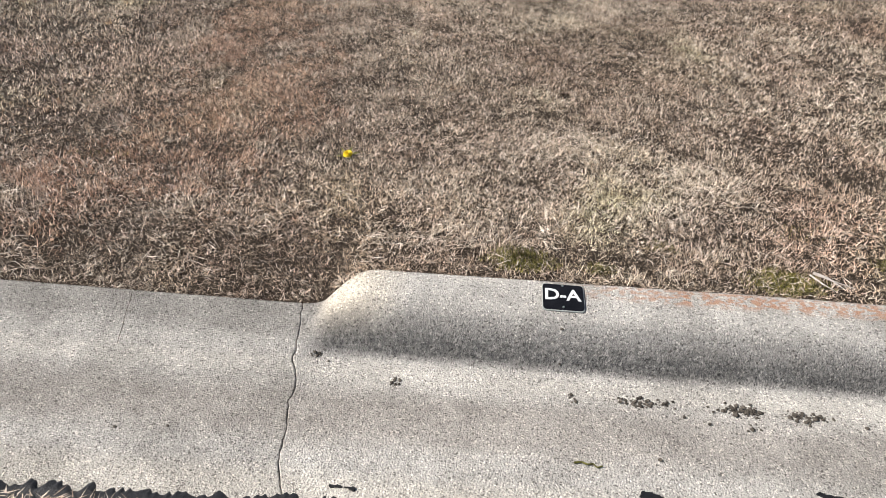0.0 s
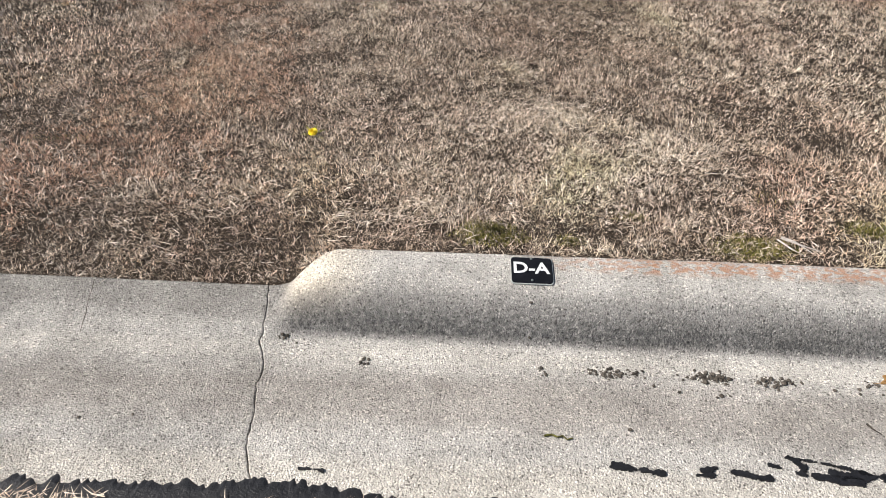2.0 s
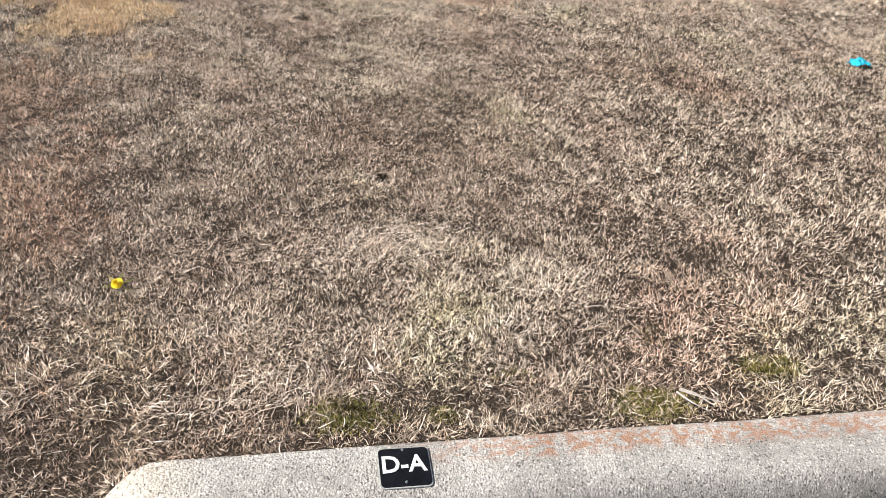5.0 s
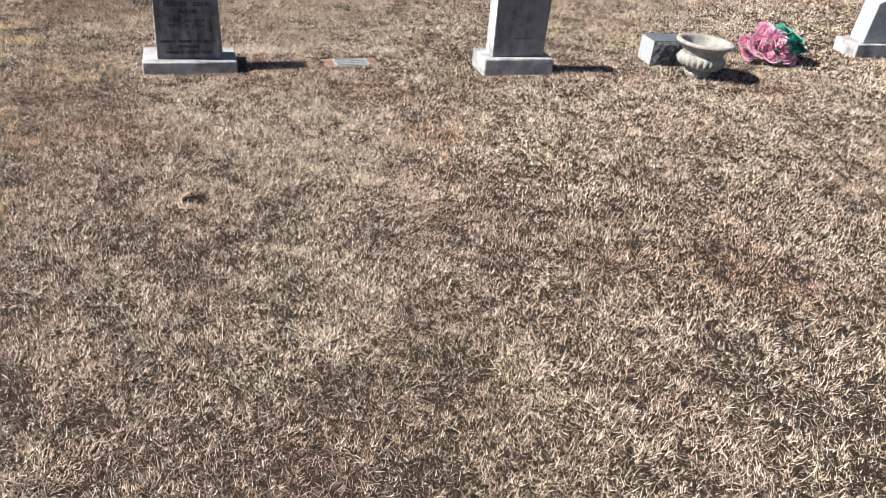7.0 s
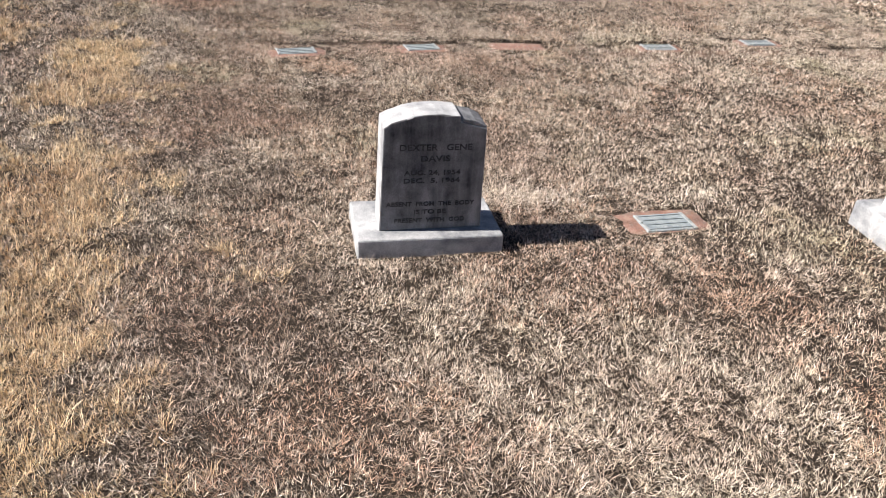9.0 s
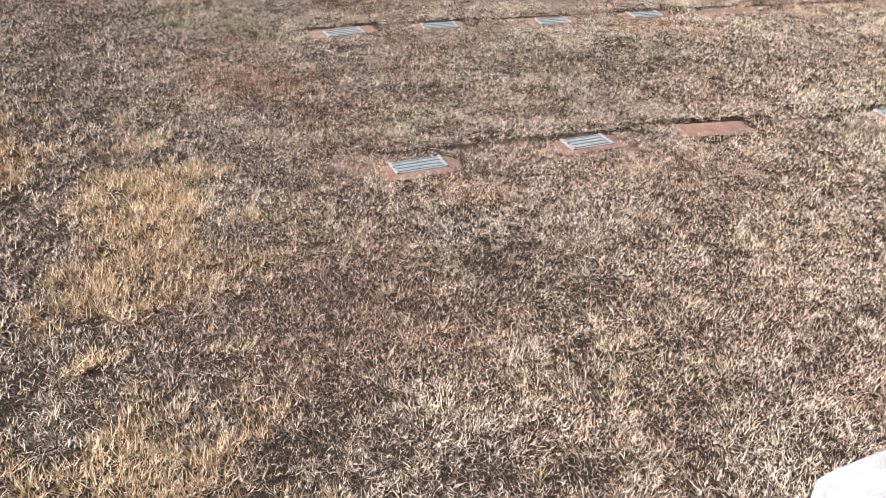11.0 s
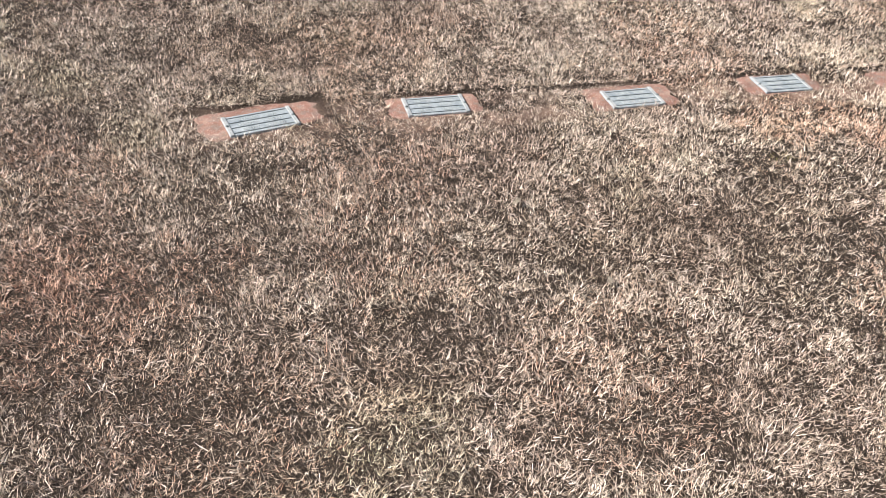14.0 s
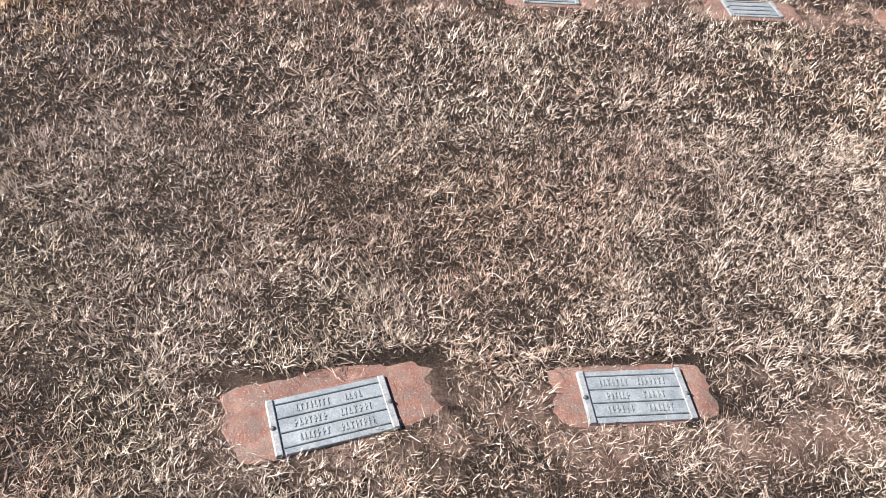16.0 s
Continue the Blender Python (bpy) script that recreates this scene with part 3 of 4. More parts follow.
SZ = kerb_z(SX, SY) + 0.004 * (vnoise(SX, SY, 0.4, 10) - 0.5) + np.array((-0.002, 0.0008, 0.0008, -0.002))[:, None]
score = part("score_line", grid_mesh("score_line", np.stack([SX, SY, SZ], -1)), CLOD, None)
tagged(score, "dirt-filled hairline score across the concrete apron", "joint", kind="structure")

# ---------------------------------------------------------------- grass


def keep_out(x, y, slack=0.0):
    """True where grass may root."""
    ok = y > kerb_back(x) + 0.006
    w = 0.05 * (vnoise(x, y, 0.07, 12) - 0.5) + 0.02 * (vnoise(x, y, 0.02, 13) - 0.5)
    for mx, my, turn, pw, pd, sw, sd, back, plate in MARKERS:
        c, s = math.cos(radians(turn)), math.sin(radians(turn))
        u, v = (x - mx) * c + (y - my) * s, -(x - mx) * s + (y - my) * c - back
        over = plate and 9 < my < 11
        u = u - (0.03 if sw > 0.5 else 0)
        low = -pd / 2 - back + 0.004 + 0.6 * w if over else -sd / 2 + 0.016 - w * 0.7
        ok &= ~((np.abs(u) < sw / 2 - 0.012 + w) & (v < sd / 2 - 0.016 + w * 0.7) & (v > low))
        if plate:
            vv = v + back
            u = u + (0.03 if sw > 0.5 else 0)
            ok &= ~((np.abs(u) < pw / 2 - 0.004) & (np.abs(vv - 0.006) < pd / 2 - 0.008))
    for x0, x1, y0, y1 in ((0.326, 0.920, 4.857, 5.203), (2.645, 3.185, 4.692, 4.968), (6.29, 7.1, 4.98, 5.25)):
        ok &= ~((x > x0) & (x < x1) & (y > y0) & (y < y1))
    ok &= np.hypot(x - 4.38, y - 4.60) > 0.12
    ok &= ~((np.abs(x - 4.36) < 0.21) & (np.abs(y - 4.95) < 0.09))
    return ok


def row_bare(x, y):
    """How far the clay shows through between the flat markers of a row."""
    f = 0 * x
    for yr, x0, x1 in ROWS:
        yy = np.abs(y - yr + 0.035 - 0.05 * (vnoise(x, 0 * x, 0.7, 4) - 0.5))
        inside = step(x0 + 0.1, x0 + 0.5, x) * (1 - step(x1, x1 + 1, x))
        f = np.maximum(f, (0.35 if 9 < yr < 11 else 1.0) * inside * (1 - step(0.05, 0.15, yy)) * step(0.25, 0.6, vnoise(x, y, 0.13, 22)))
    return f


def wear(x, y):
    """How thin the grass stands: 1 full, 0 bare."""
    f = (0.92 + 0.3 * vnoise(x, y, 0.11, 20) * (0.5 + vnoise(x, y, 0.5, 21))) * (0.30 + 1.25 * vnoise(x, y, 0.030, 25))
    f = f * (1 - 0.5 * row_bare(x, y))
    for mx, my, turn, pw, pd, sw, sd, back, plate in MARKERS:
        d = np.hypot((x - mx) / (sw * 0.5 + 0.055), (y - my - back + 0.01) / (sd * 0.5 + 0.035)) + 0.5 * (vnoise(x, y, 0.06, 23) - 0.5)
        f = f * (1 - 0.12 * (1 - step(0.85, 1.1, d)))
    for hx, hy, r in ((0.615, 3.04, 0.07), (0.945, 0.775, 0.045), (0.28, 1.61, 0.10), (0.63, 4.70, 0.07), (0.52, -0.62, 0.05), (1.15, -0.66, 0.06), (1.42, -0.60, 0.045), (1.88, -0.62, 0.06), (0.10, -0.60, 0.05), (-0.35, -0.62, 0.05), (0.95, -0.35, 0.05), (1.6, -0.2, 0.05)):
        f = f * (1 - 0.94 * (1 - step(r * 0.5, r, np.hypot(x - hx, (y - hy) * 1.3) * (0.6 + 0.8 * vnoise(x, y, 0.05, 24)))))
    return f


def strands(name, x, y, length, width, lean, mat, label, rs, swirl=0.5, lift=0.0, bent=False, heading=None):
    """Many blades in one mesh. lean: degrees from upright, from and to."""
    n = len(x)
    z = lawn_z(x, y) - 0.004 + lift * rs.rand(n)
    field = 2 * math.pi * 2 * vnoise(x, y, 0.30, 30) + 2.0 * vnoise(x, y, 0.08, 31)
    a = np.where(rs.rand(n) < swirl, field + rs.normal(0, 0.45, n), rs.rand(n) * 2 * math.pi)
    if heading is not None:
        a = heading + rs.normal(0, 0.2, n)
    t = np.radians(lean[0] + (lean[1] - lean[0]) * rs.rand(n) ** 0.8)
    L = length[0] + (length[1] - length[0]) * rs.rand(n) ** 1.3
    L = L * (0.7 + 0.6 * vnoise(x, y, 0.16, 32)) * (0.62 + 0.76 * vnoise(x, y, 0.034, 33))
    w = (width[0] + (width[1] - width[0]) * rs.rand(n)) / 2
    dx, dy, dz = np.sin(t) * np.cos(a), np.sin(t) * np.sin(a), np.cos(t)
    tw = rs.normal(0, 0.5, n)
    px, py, pz = -np.sin(a) * np.cos(tw), np.cos(a) * np.cos(tw), np.sin(tw)
    root = np.stack([x, y, z], -1)
    side = np.stack([px * w, py * w, pz * w], -1)
    if not bent:
        tip = root + np.stack([dx * L, dy * L, dz * L], -1)
        P = np.stack([root - side, root + side, tip], 1)
        F = np.arange(n * 3, dtype=np.int32)
        tot, per = n, 3
        loops = F
        starts = np.arange(n, dtype=np.int32) * 3
    else:
        h = 0.55
        mid = root + np.stack([dx * L * h, dy * L * h, dz * L * h * 1.2], -1)
        a2 = a + rs.normal(0, 0.5, n)
        tip = mid + np.stack([np.cos(a2) * L * 0.45, np.sin(a2) * L * 0.45, -dz * L * 0.25], -1)
        P = np.stack([root - side, root + side, mid + side * 0.8, mid - side * 0.8, tip], 1)
        base = np.arange(n, dtype=np.int32)[:, None] * 5
        loops = (base + np.array([[0, 1, 2, 0, 2, 3, 3, 2, 4]], dtype=np.int32)).reshape(-1)
        tot = n * 3
        starts = np.arange(tot, dtype=np.int32) * 3
    me = bpy.data.meshes.new(name)
    me.vertices.add(P.shape[0] * P.shape[1])
    me.vertices.foreach_set("co", P.reshape(-1).astype(np.float32))
    me.loops.add(len(loops))
    me.loops.foreach_set("vertex_index", loops)
    me.polygons.add(tot)
    me.polygons.foreach_set("loop_start", starts)
    me.update(calc_edges=True)
    me.materials.append(mat)
    ob = new(name, me)
    return tagged(ob, label, "grass", kind="stuff")


def scatter(n, x0, x1, y0, y1, rs, thin=True):
    x, y = x0 + (x1 - x0) * rs.rand(n), y0 + (y1 - y0) * rs.rand(n)
    k = keep_out(x, y)
    if thin:
        k &= rs.rand(n) < wear(x, y)
    return x[k], y[k]


def patch_field(spots):
    """Strength of a set of soft-edged spots: x, y, half width, half depth."""
    def f(x, y):
        s = 0 * x
        w = 1 + 0.9 * (vnoise(x, y, 0.18, 40) - 0.5) + 0.7 * (vnoise(x, y, 0.05, 41) - 0.5)
        for sx, sy, rx, ry in spots:
            s = np.maximum(s, 1 - step(0.55, 1.0, np.hypot((x - sx) / rx, (y - sy) / ry) * w))
        return s
    return f


GOLD_SPOTS = patch_field(((-1.05, 7.25, 0.30, 0.95), (-1.02, 5.50, 0.50, 0.62), (-0.90, 4.55, 0.44, 0.80), (-0.78, 3.70, 0.42, 0.85), (-0.68, 2.95, 0.42, 0.65),
                          (-1.3, 11.9, 0.5, 0.55), (-2.0, 8.0, 0.4, 0.6), (-1.7, 3.3, 0.5, 0.9), (-1.9, 5.4, 0.5, 0.7)))
RUST_SPOTS = patch_field(((-0.8, 1.6, 0.40, 0.6), (-0.55, 0.35, 0.40, 0.95), (-0.9, -0.2, 0.5, 0.4), (0.1, 3.9, 0.35, 0.35), (1.78, 4.40, 0.30, 0.22),
                          (1.97, 3.70, 0.25, 0.40), (0.35, 7.35, 0.3, 0.2), (2.3, 9.55, 0.5, 0.25), (-0.6, 8.9, 0.4, 0.35)))
PALE_SPOTS = patch_field(((0.85, 0.22, 0.40, 0.14), (1.4, 0.10, 0.40, 0.14), (1.25, 3.6, 0.7, 0.8), (2.05, 3.95, 0.42, 0.45), (3.45, 3.9, 0.6, 0.5), (1.2, 5.32, 0.2, 0.12), (2.7, 4.25, 0.4, 0.25),
                          (0.70, 2.0, 0.4, 0.45), (0.66, 4.62, 0.10, 0.10), (2.05, 5.3, 0.14, 0.10), (0.6, 11.2, 1.6, 0.5), (0.3, 12.6, 2.4, 0.7), (5.9, 4.35, 0.8, 0.4), (4.5, 9.0, 1.5, 0.5), (0.26, 2.98, 0.16, 0.2), (0.45, 3.12, 0.2, 0.2)))


BROWN_SPOTS = patch_field(((1.25, 1.45, 0.8, 0.75), (0.1, 6.55, 0.9, 0.5), (0.4, -0.62, 1.3, 0.2), (-0.1, 4.7, 0.4, 0.7), (0.1, 10.6, 0.5, 0.4), (-0.6, 6.6, 0.3, 0.6), (1.5, 8.9, 0.7, 0.35), (2.6, 2.2, 0.7, 0.5)))


def lawn(count, box, length, width, seed, blades=8):
    """Tufts of blades; count: blades in all."""
    rs = np.random.RandomState(seed)
    cx, cy = scatter(count // blades, *box, rs)
    r = rs.rand(len(cx))
    g, ru, pa = GOLD_SPOTS(cx, cy) * 0.86, np.maximum(RUST_SPOTS(cx, cy) * 0.75, 0.30 * step(0.45, 0.75, vnoise(cx, cy, 0.55, 45)) * step(2.0, 5.0, cy)), PALE_SPOTS(cx, cy) * 0.6
    kind = np.where(r < g, 1, np.where(r < g + (1 - g) * ru, 2, np.where(rs.rand(len(cx)) < pa, 3, np.where(rs.rand(len(cx)) < 0.55 * BROWN_SPOTS(cx, cy), 4, 0))))
    field = 12.0 * vnoise(cx, cy, 0.22, 30) + 3.0 * vnoise(cx, cy, 0.06, 31)
    for i, (mat, name, label, tall, lean) in enumerate((
            (STRAW, "lawn_grass", "short dormant brown lawn grass, dry and matted", 1.0, (22, 83)),
            (GOLD, "golden_grass", "taller golden dead grass in soft patches", 1.6, (12, 70)),
            (RUST, "rusty_grass", "reddish brown dead grass in patches", 1.05, (22, 82)),
            (PALE, "pale_grass", "bleached pale straw grass in patches", 1.25, (25, 84)),
            (BROWN, "brown_grass", "darker brown dead grass in worn patches", 0.95, (25, 84)))):
        k = kind == i
        if k.any():
            x, y = np.repeat(cx[k], blades), np.repeat(cy[k], blades)
            a = np.where(rs.rand(len(x)) < 0.28, np.repeat(field[k], blades) + rs.normal(0, 0.7, len(x)), rs.rand(len(x)) * 6.2832)
            q = 0.010 * rs.rand(len(x))
            strands(name, x + q * np.cos(a), y + q * np.sin(a), (length[0] * tall, length[1] * tall), width, lean, mat, label, rs, heading=a)


for k, (count, box, length, width, blades) in enumerate((
        (1300000, (-0.95, 1.75, -0.9, 10.9), (0.014, 0.038), (0.0018, 0.0036), 4),
        (120000, (-1.4, -0.95, -0.9, 10.9), (0.016, 0.041), (0.0024, 0.0048), 4),
        (170000, (1.75, 2.4, -0.9, 10.9), (0.016, 0.041), (0.0024, 0.0047), 4),
        (400000, (2.4, 5.5, -0.9, 6.8), (0.018, 0.043), (0.0026, 0.0050), 4),
        (270000, (-3.0, -1.4, -0.9, 10.9), (0.018, 0.043), (0.0036, 0.0066), 3),
        (270000, (2.4, 5.5, 6.8, 10.9), (0.018, 0.042), (0.0028, 0.0052), 3),
        (150000, (5.5, 10.0, 6.8, 13.6), (0.022, 0.046), (0.0080, 0.0140), 2),
        (80000, (2.4, 5.5, 10.9, 13.6), (0.022, 0.050), (0.0055, 0.0100), 2),
        (150000, (5.5, 10.0, 0.5, 6.8), (0.020, 0.046), (0.0070, 0.0130), 2),
        (22000, (-6.0, -3.0, -0.8, 2.0), (0.030, 0.060), (0.012, 0.020), 2),
        (14000, (5.5, 10.0, -0.8, 0.5), (0.030, 0.060), (0.012, 0.020), 2),
        (50000, (-6.0, -3.0, 2.0, 13.6), (0.030, 0.060), (0.012, 0.020), 2),
        (230000, (-3.0, 2.4, 10.9, 13.6), (0.018, 0.042), (0.0030, 0.0058), 3),
        (70000, (-6.0, 10.0, 13.6, 17.0), (0.035, 0.065), (0.014, 0.024), 2))):
    lawn(count, box, length, width, 1 + k, blades)
rs = np.random.RandomState(8)
for count, box, width in ((380000, (-1.4, 2.4, -0.9, 10.9), (0.0028, 0.0055)), (90000, (2.4, 5.5, -0.9, 10.9), (0.005, 0.009)), (40000, (-3.0, 5.5, 10.9, 13.6), (0.007, 0.012)),
                          (40000, (-3.0, -1.4, -0.9, 10.9), (0.007, 0.012)), (40000, (5.5, 10.0, 0.5, 13.6), (0.012, 0.020))):
    x, y = scatter(count, *box, rs, thin=False)
    k = rs.rand(len(x)) > 0.85 * row_bare(x, y)
    x, y = x[k], y[k]
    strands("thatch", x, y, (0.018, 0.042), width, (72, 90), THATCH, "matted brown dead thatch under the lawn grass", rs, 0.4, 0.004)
rs = np.random.RandomState(9)
x, y = scatter(30000, -1.7, 2.7, -0.9, 11.0, rs)
strands("loose_straw", x, y, (0.025, 0.06), (0.0012, 0.0022), (60, 88), BLEACH, "long loose bleached straw lying on the lawn", rs, 0.3, 0.022, True)
x, y = scatter(5000, -1.5, 2.6, -0.88, -0.15, rs)
strands("loose_straw", x, y, (0.02, 0.065), (0.0012, 0.0026), (55, 88), BLEACH, "curling loose straw along the kerb", rs, 0.3, 0.018, True)
for sx, sy, n, head, wx in ((0.70, 0.20, 300, -0.5, 0.26), (1.38, 0.0, 150, 2.3, 0.22), (1.3, -0.1, 160, 0.8, 0.26), (0.35, -0.55, 200, 0.3, 0.2), (1.2, -0.32, 260, 0.9, 0.2), (0.95, 0.33, 200, -0.2, 0.15), (0.35, 6.95, 140, 2.2, 0.15), (1.2, 5.30, 420, 1.2, 0.11), (2.02, 5.25, 140, 1.4, 0.08)):
    x, y = sx + rs.normal(0, wx, n), sy + rs.normal(0, 0.06, n)
    k = keep_out(x, y)
    strands("straw_tuft", x[k], y[k], (0.035, 0.095), (0.0014, 0.0026), (50, 86), BLEACH, "swirled tuft of long bleached straw", rs, 0.5, 0.02, True, head + rs.normal(0, 0.75, k.sum()))
for sx, sy, r, n in ((0.72, -0.64, 0.10, 4200), (0.99, -0.655, 0.05, 900), (1.61, -0.66, 0.11, 4200), (2.07, -0.52, 0.085, 3000), (1.22, -0.5, 0.06, 400), (-1.05, -0.1, 0.1, 200), (1.75, -0.35, 0.1, 180), (2.0, 9.3, 0.06, 120)):
    q, a = r * np.sqrt(rs.rand(n)) * (0.6 + 0.7 * rs.rand(n)), rs.rand(n) * 6.283
    x, y = sx + q * np.cos(a) * 1.25, sy + q * np.sin(a) * 0.62
    k = keep_out(x, y)
    strands("green_weed", x[k], y[k], (0.012, 0.026), (0.0022, 0.0045), (10, 75), WEED, "low yellow-green weed clump in dead grass", rs)
# dry straw lodged along the road's edge
x, y = -1.5 + 4.2 * rs.rand(2600), -1.672 - 0.05 * rs.rand(2600)
k = vnoise(x, y, 0.3, 44) > 0.45
litter = strands("roadside_straw", x[k], y[k], (0.015, 0.05), (0.002, 0.004), (60, 89), PALE, "dry straw litter lodged along the gutter edge", rs, 0.2)
co = np.empty(len(litter.data.vertices) * 3, np.float32)
litter.data.vertices.foreach_get("co", co)
co = co.reshape(-1, 3)
co[:, 2] = -0.089 + np.abs(co[:, 2] - co[:, 2].mean()) * 0.4
litter.data.vertices.foreach_set("co", co.reshape(-1))

# ---------------------------------------------------------------- headstones


def stone_slab(outline, depth, r=0.008, jag=0.0015):
    """A flat stone from its front outline (x, z), running back along y."""
    bm = bmesh.new()
    f = bm.faces.new([bm.verts.new((x, 0, z)) for x, z in outline])
    ext = bmesh.ops.extrude_face_region(bm, geom=[f])
    for v in ext["geom"]:
        if isinstance(v, bmesh.types.BMVert):
            v.co.y += depth
    bmesh.ops.recalc_face_normals(bm, faces=bm.faces[:])
    sharp = [e for e in bm.edges if e.calc_face_angle(0) > 0.5]
    bmesh.ops.bevel(bm, geom=sharp, offset=r, segments=2, affect="EDGES", profile=0.5)
    for v in bm.verts:
        v.co += jag * noise.noise_vector(v.co * 31)
    return bm


def arch(x0, x1, z0, z1, top, lean=0.01, n=14, full=1.0):
    pts = [(x0, z0), (x1, z0), (x1 - lean, z1)]
    for i in range(1, n):
        t = 1 - i / n
        xx = x0 + lean + (x1 - x0 - 2 * lean) * t
        pts.append((xx, z1 + (top - z1) * (1 - abs(2 * t - 1) ** 2.2) * full))
    pts.append((x0 + lean, z1))
    return pts


def shade_front(ob, mat=None):
    """Give a tablet's front a darker marble: painted shade along with dark runs."""
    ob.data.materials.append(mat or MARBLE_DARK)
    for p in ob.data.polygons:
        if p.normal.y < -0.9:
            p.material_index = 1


def inscription(parent, lines, y, slope=0.0):
    for body, cx, cz, size, width in lines:
        me = text_mesh(body, size, 0.0012, width, 0.0005)
        me.transform(Matrix.Translation((cx, y, cz)) @ Matrix.Rotation(radians(90), 4, "X"))
        tagged(part("inscription", me, LETTER, parent, "worn cut lettering"), kind="stuff")


hs = thing("headstone", "small weathered grey marble headstone with cracked arched top and cut inscription", "headstone", pose(0.623, 5.03, 0), "headstones")
part("base", block(-0.300, 0.300, -0.175, 0.175, -0.04, 0.060, 0.008, 0.0018, 6), MARBLE_BASE, hs, "pale marble plinth with dirt stains")
smx = arch(-0.206, 0.216, 0.060, 0.505, 0.556)
cut = (0.098, 0.549)
body_pts = [(-0.206, 0.060), (0.216, 0.060), (0.2065, 0.495), (0.098, 0.520)] + [cut] + [p for p in smx[3:] if p[0] < 0.085]
b1 = part("tablet", stone_slab(body_pts, 0.150, 0.006, 0.004), MARBLE, hs, "grey marble tablet with streaked front, coloured darker for its shade")
b1.location = (0, -0.102, 0)
shade_front(b1)
chip = part("broken_corner", stone_slab([(0.101, 0.522), (0.2045, 0.497), (0.206, 0.503), (0.16, 0.526), (0.101, 0.536)], 0.146, 0.004), MARBLE_CHIP, hs, "cracked upper corner of the tablet")
chip.location = (0, -0.098, 0)
inscription(hs, (("DEXTER   GENE", 0.01, 0.420, 0.036, 0.285), ("DAVIS", 0.01, 0.373, 0.034, 0.115),
                 ("AUG. 24, 1954", 0.0, 0.314, 0.028, 0.225), ("DEC.  5, 1964", 0.0, 0.280, 0.028, 0.225),
                 ("ABSENT  FROM  THE  BODY", 0.0, 0.178, 0.026, 0.36), ("IS TO BE", 0.0, 0.142, 0.026, 0.13), ("PRESENT  WITH  GOD", 0.0, 0.104, 0.026, 0.29)), -0.1035)

h2 = thing("headstone", "small white-edged marble headstone with arched top on a thick base", "headstone", pose(2.915, 4.83, 0), "headstones")
part("base", block(-0.272, 0.272, -0.14, 0.14, -0.04, 0.105, 0.012, 0.002, 5), MARBLE_BASE, h2, "thick pale marble plinth")
b2 = part("tablet", stone_slab(arch(-0.200, 0.205, 0.105, 0.535, 0.592, -0.006), 0.145, 0.008), MARBLE, h2, "grey marble tablet with plain worn face, coloured darker for its shade")
b2.location = (0, -0.085, 0)
shade_front(b2, MARBLE_GREY)
bars = bmesh.new()
for bx, bz, bw in ((-0.12, 0.44, 0.05), (0.0, 0.40, 0.16), (0.0, 0.34, 0.12), (0.0, 0.24, 0.2)):
    bmesh.ops.create_cube(bars, size=1, matrix=Matrix.Translation((bx, -0.0865, bz)) @ Matrix.Diagonal((bw, 0.002, 0.012, 1)))
tagged(part("inscription", bars, MARBLE_CHIP, h2, "faint worn lettering"), kind="stuff")

h3 = thing("headstone", "grey granite headstone with rough sloping side on a pale base", "headstone", pose(6.73, 5.1, 0), "headstones")
part("base", block(-0.45, 0.45, -0.12, 0.16, -0.04, 0.095, 0.008, 0.003, 5), MARBLE_BASE, h3)
b3 = part("tablet", stone_slab([(-0.36, 0.095), (0.36, 0.095), (0.33, 0.45), (0.2, 0.50), (-0.2, 0.50), (-0.33, 0.44)], 0.17, 0.01, 0.006), GRANITE, h3, "dark polished granite face with rough pale edges")
b3.location = (0, -0.07, 0)

# ---------------------------------------------------------------- flat grave markers


def slab_mesh(w, d, seed):
    rr = random.Random(seed)
    n = 44
    ring = []
    for i in range(n):
        a = 2 * math.pi * i / n
        k = (abs(math.cos(a)) ** 9 + abs(math.sin(a)) ** 9) ** (-1 / 9)
        wob = 1 + 0.09 * noise.noise((math.cos(a) * 2.6, math.sin(a) * 2.6, seed * 3.1)) + 0.03 * (rr.random() - 0.5)
        ring.append((w / 2 * k * wob * math.cos(a), d / 2 * k * wob * math.sin(a)))
    bm = bmesh.new()
    loops = []
    for s, z in ((1.0, -0.09), (1.0, -0.013), (0.975, -0.006), (0.85, -0.003), (0.5, -0.001)):
        loops.append([bm.verts.new((x * s, y * s, z + 0.003 * noise.noise((x * s * 25, y * s * 25, seed)))) for x, y in ring])
    for a, b in zip(loops, loops[1:]):
        for i in range(n):
            bm.faces.new((a[i], a[(i + 1) % n], b[(i + 1) % n], b[i]))
    bm.faces.new(loops[-1])
    return bm


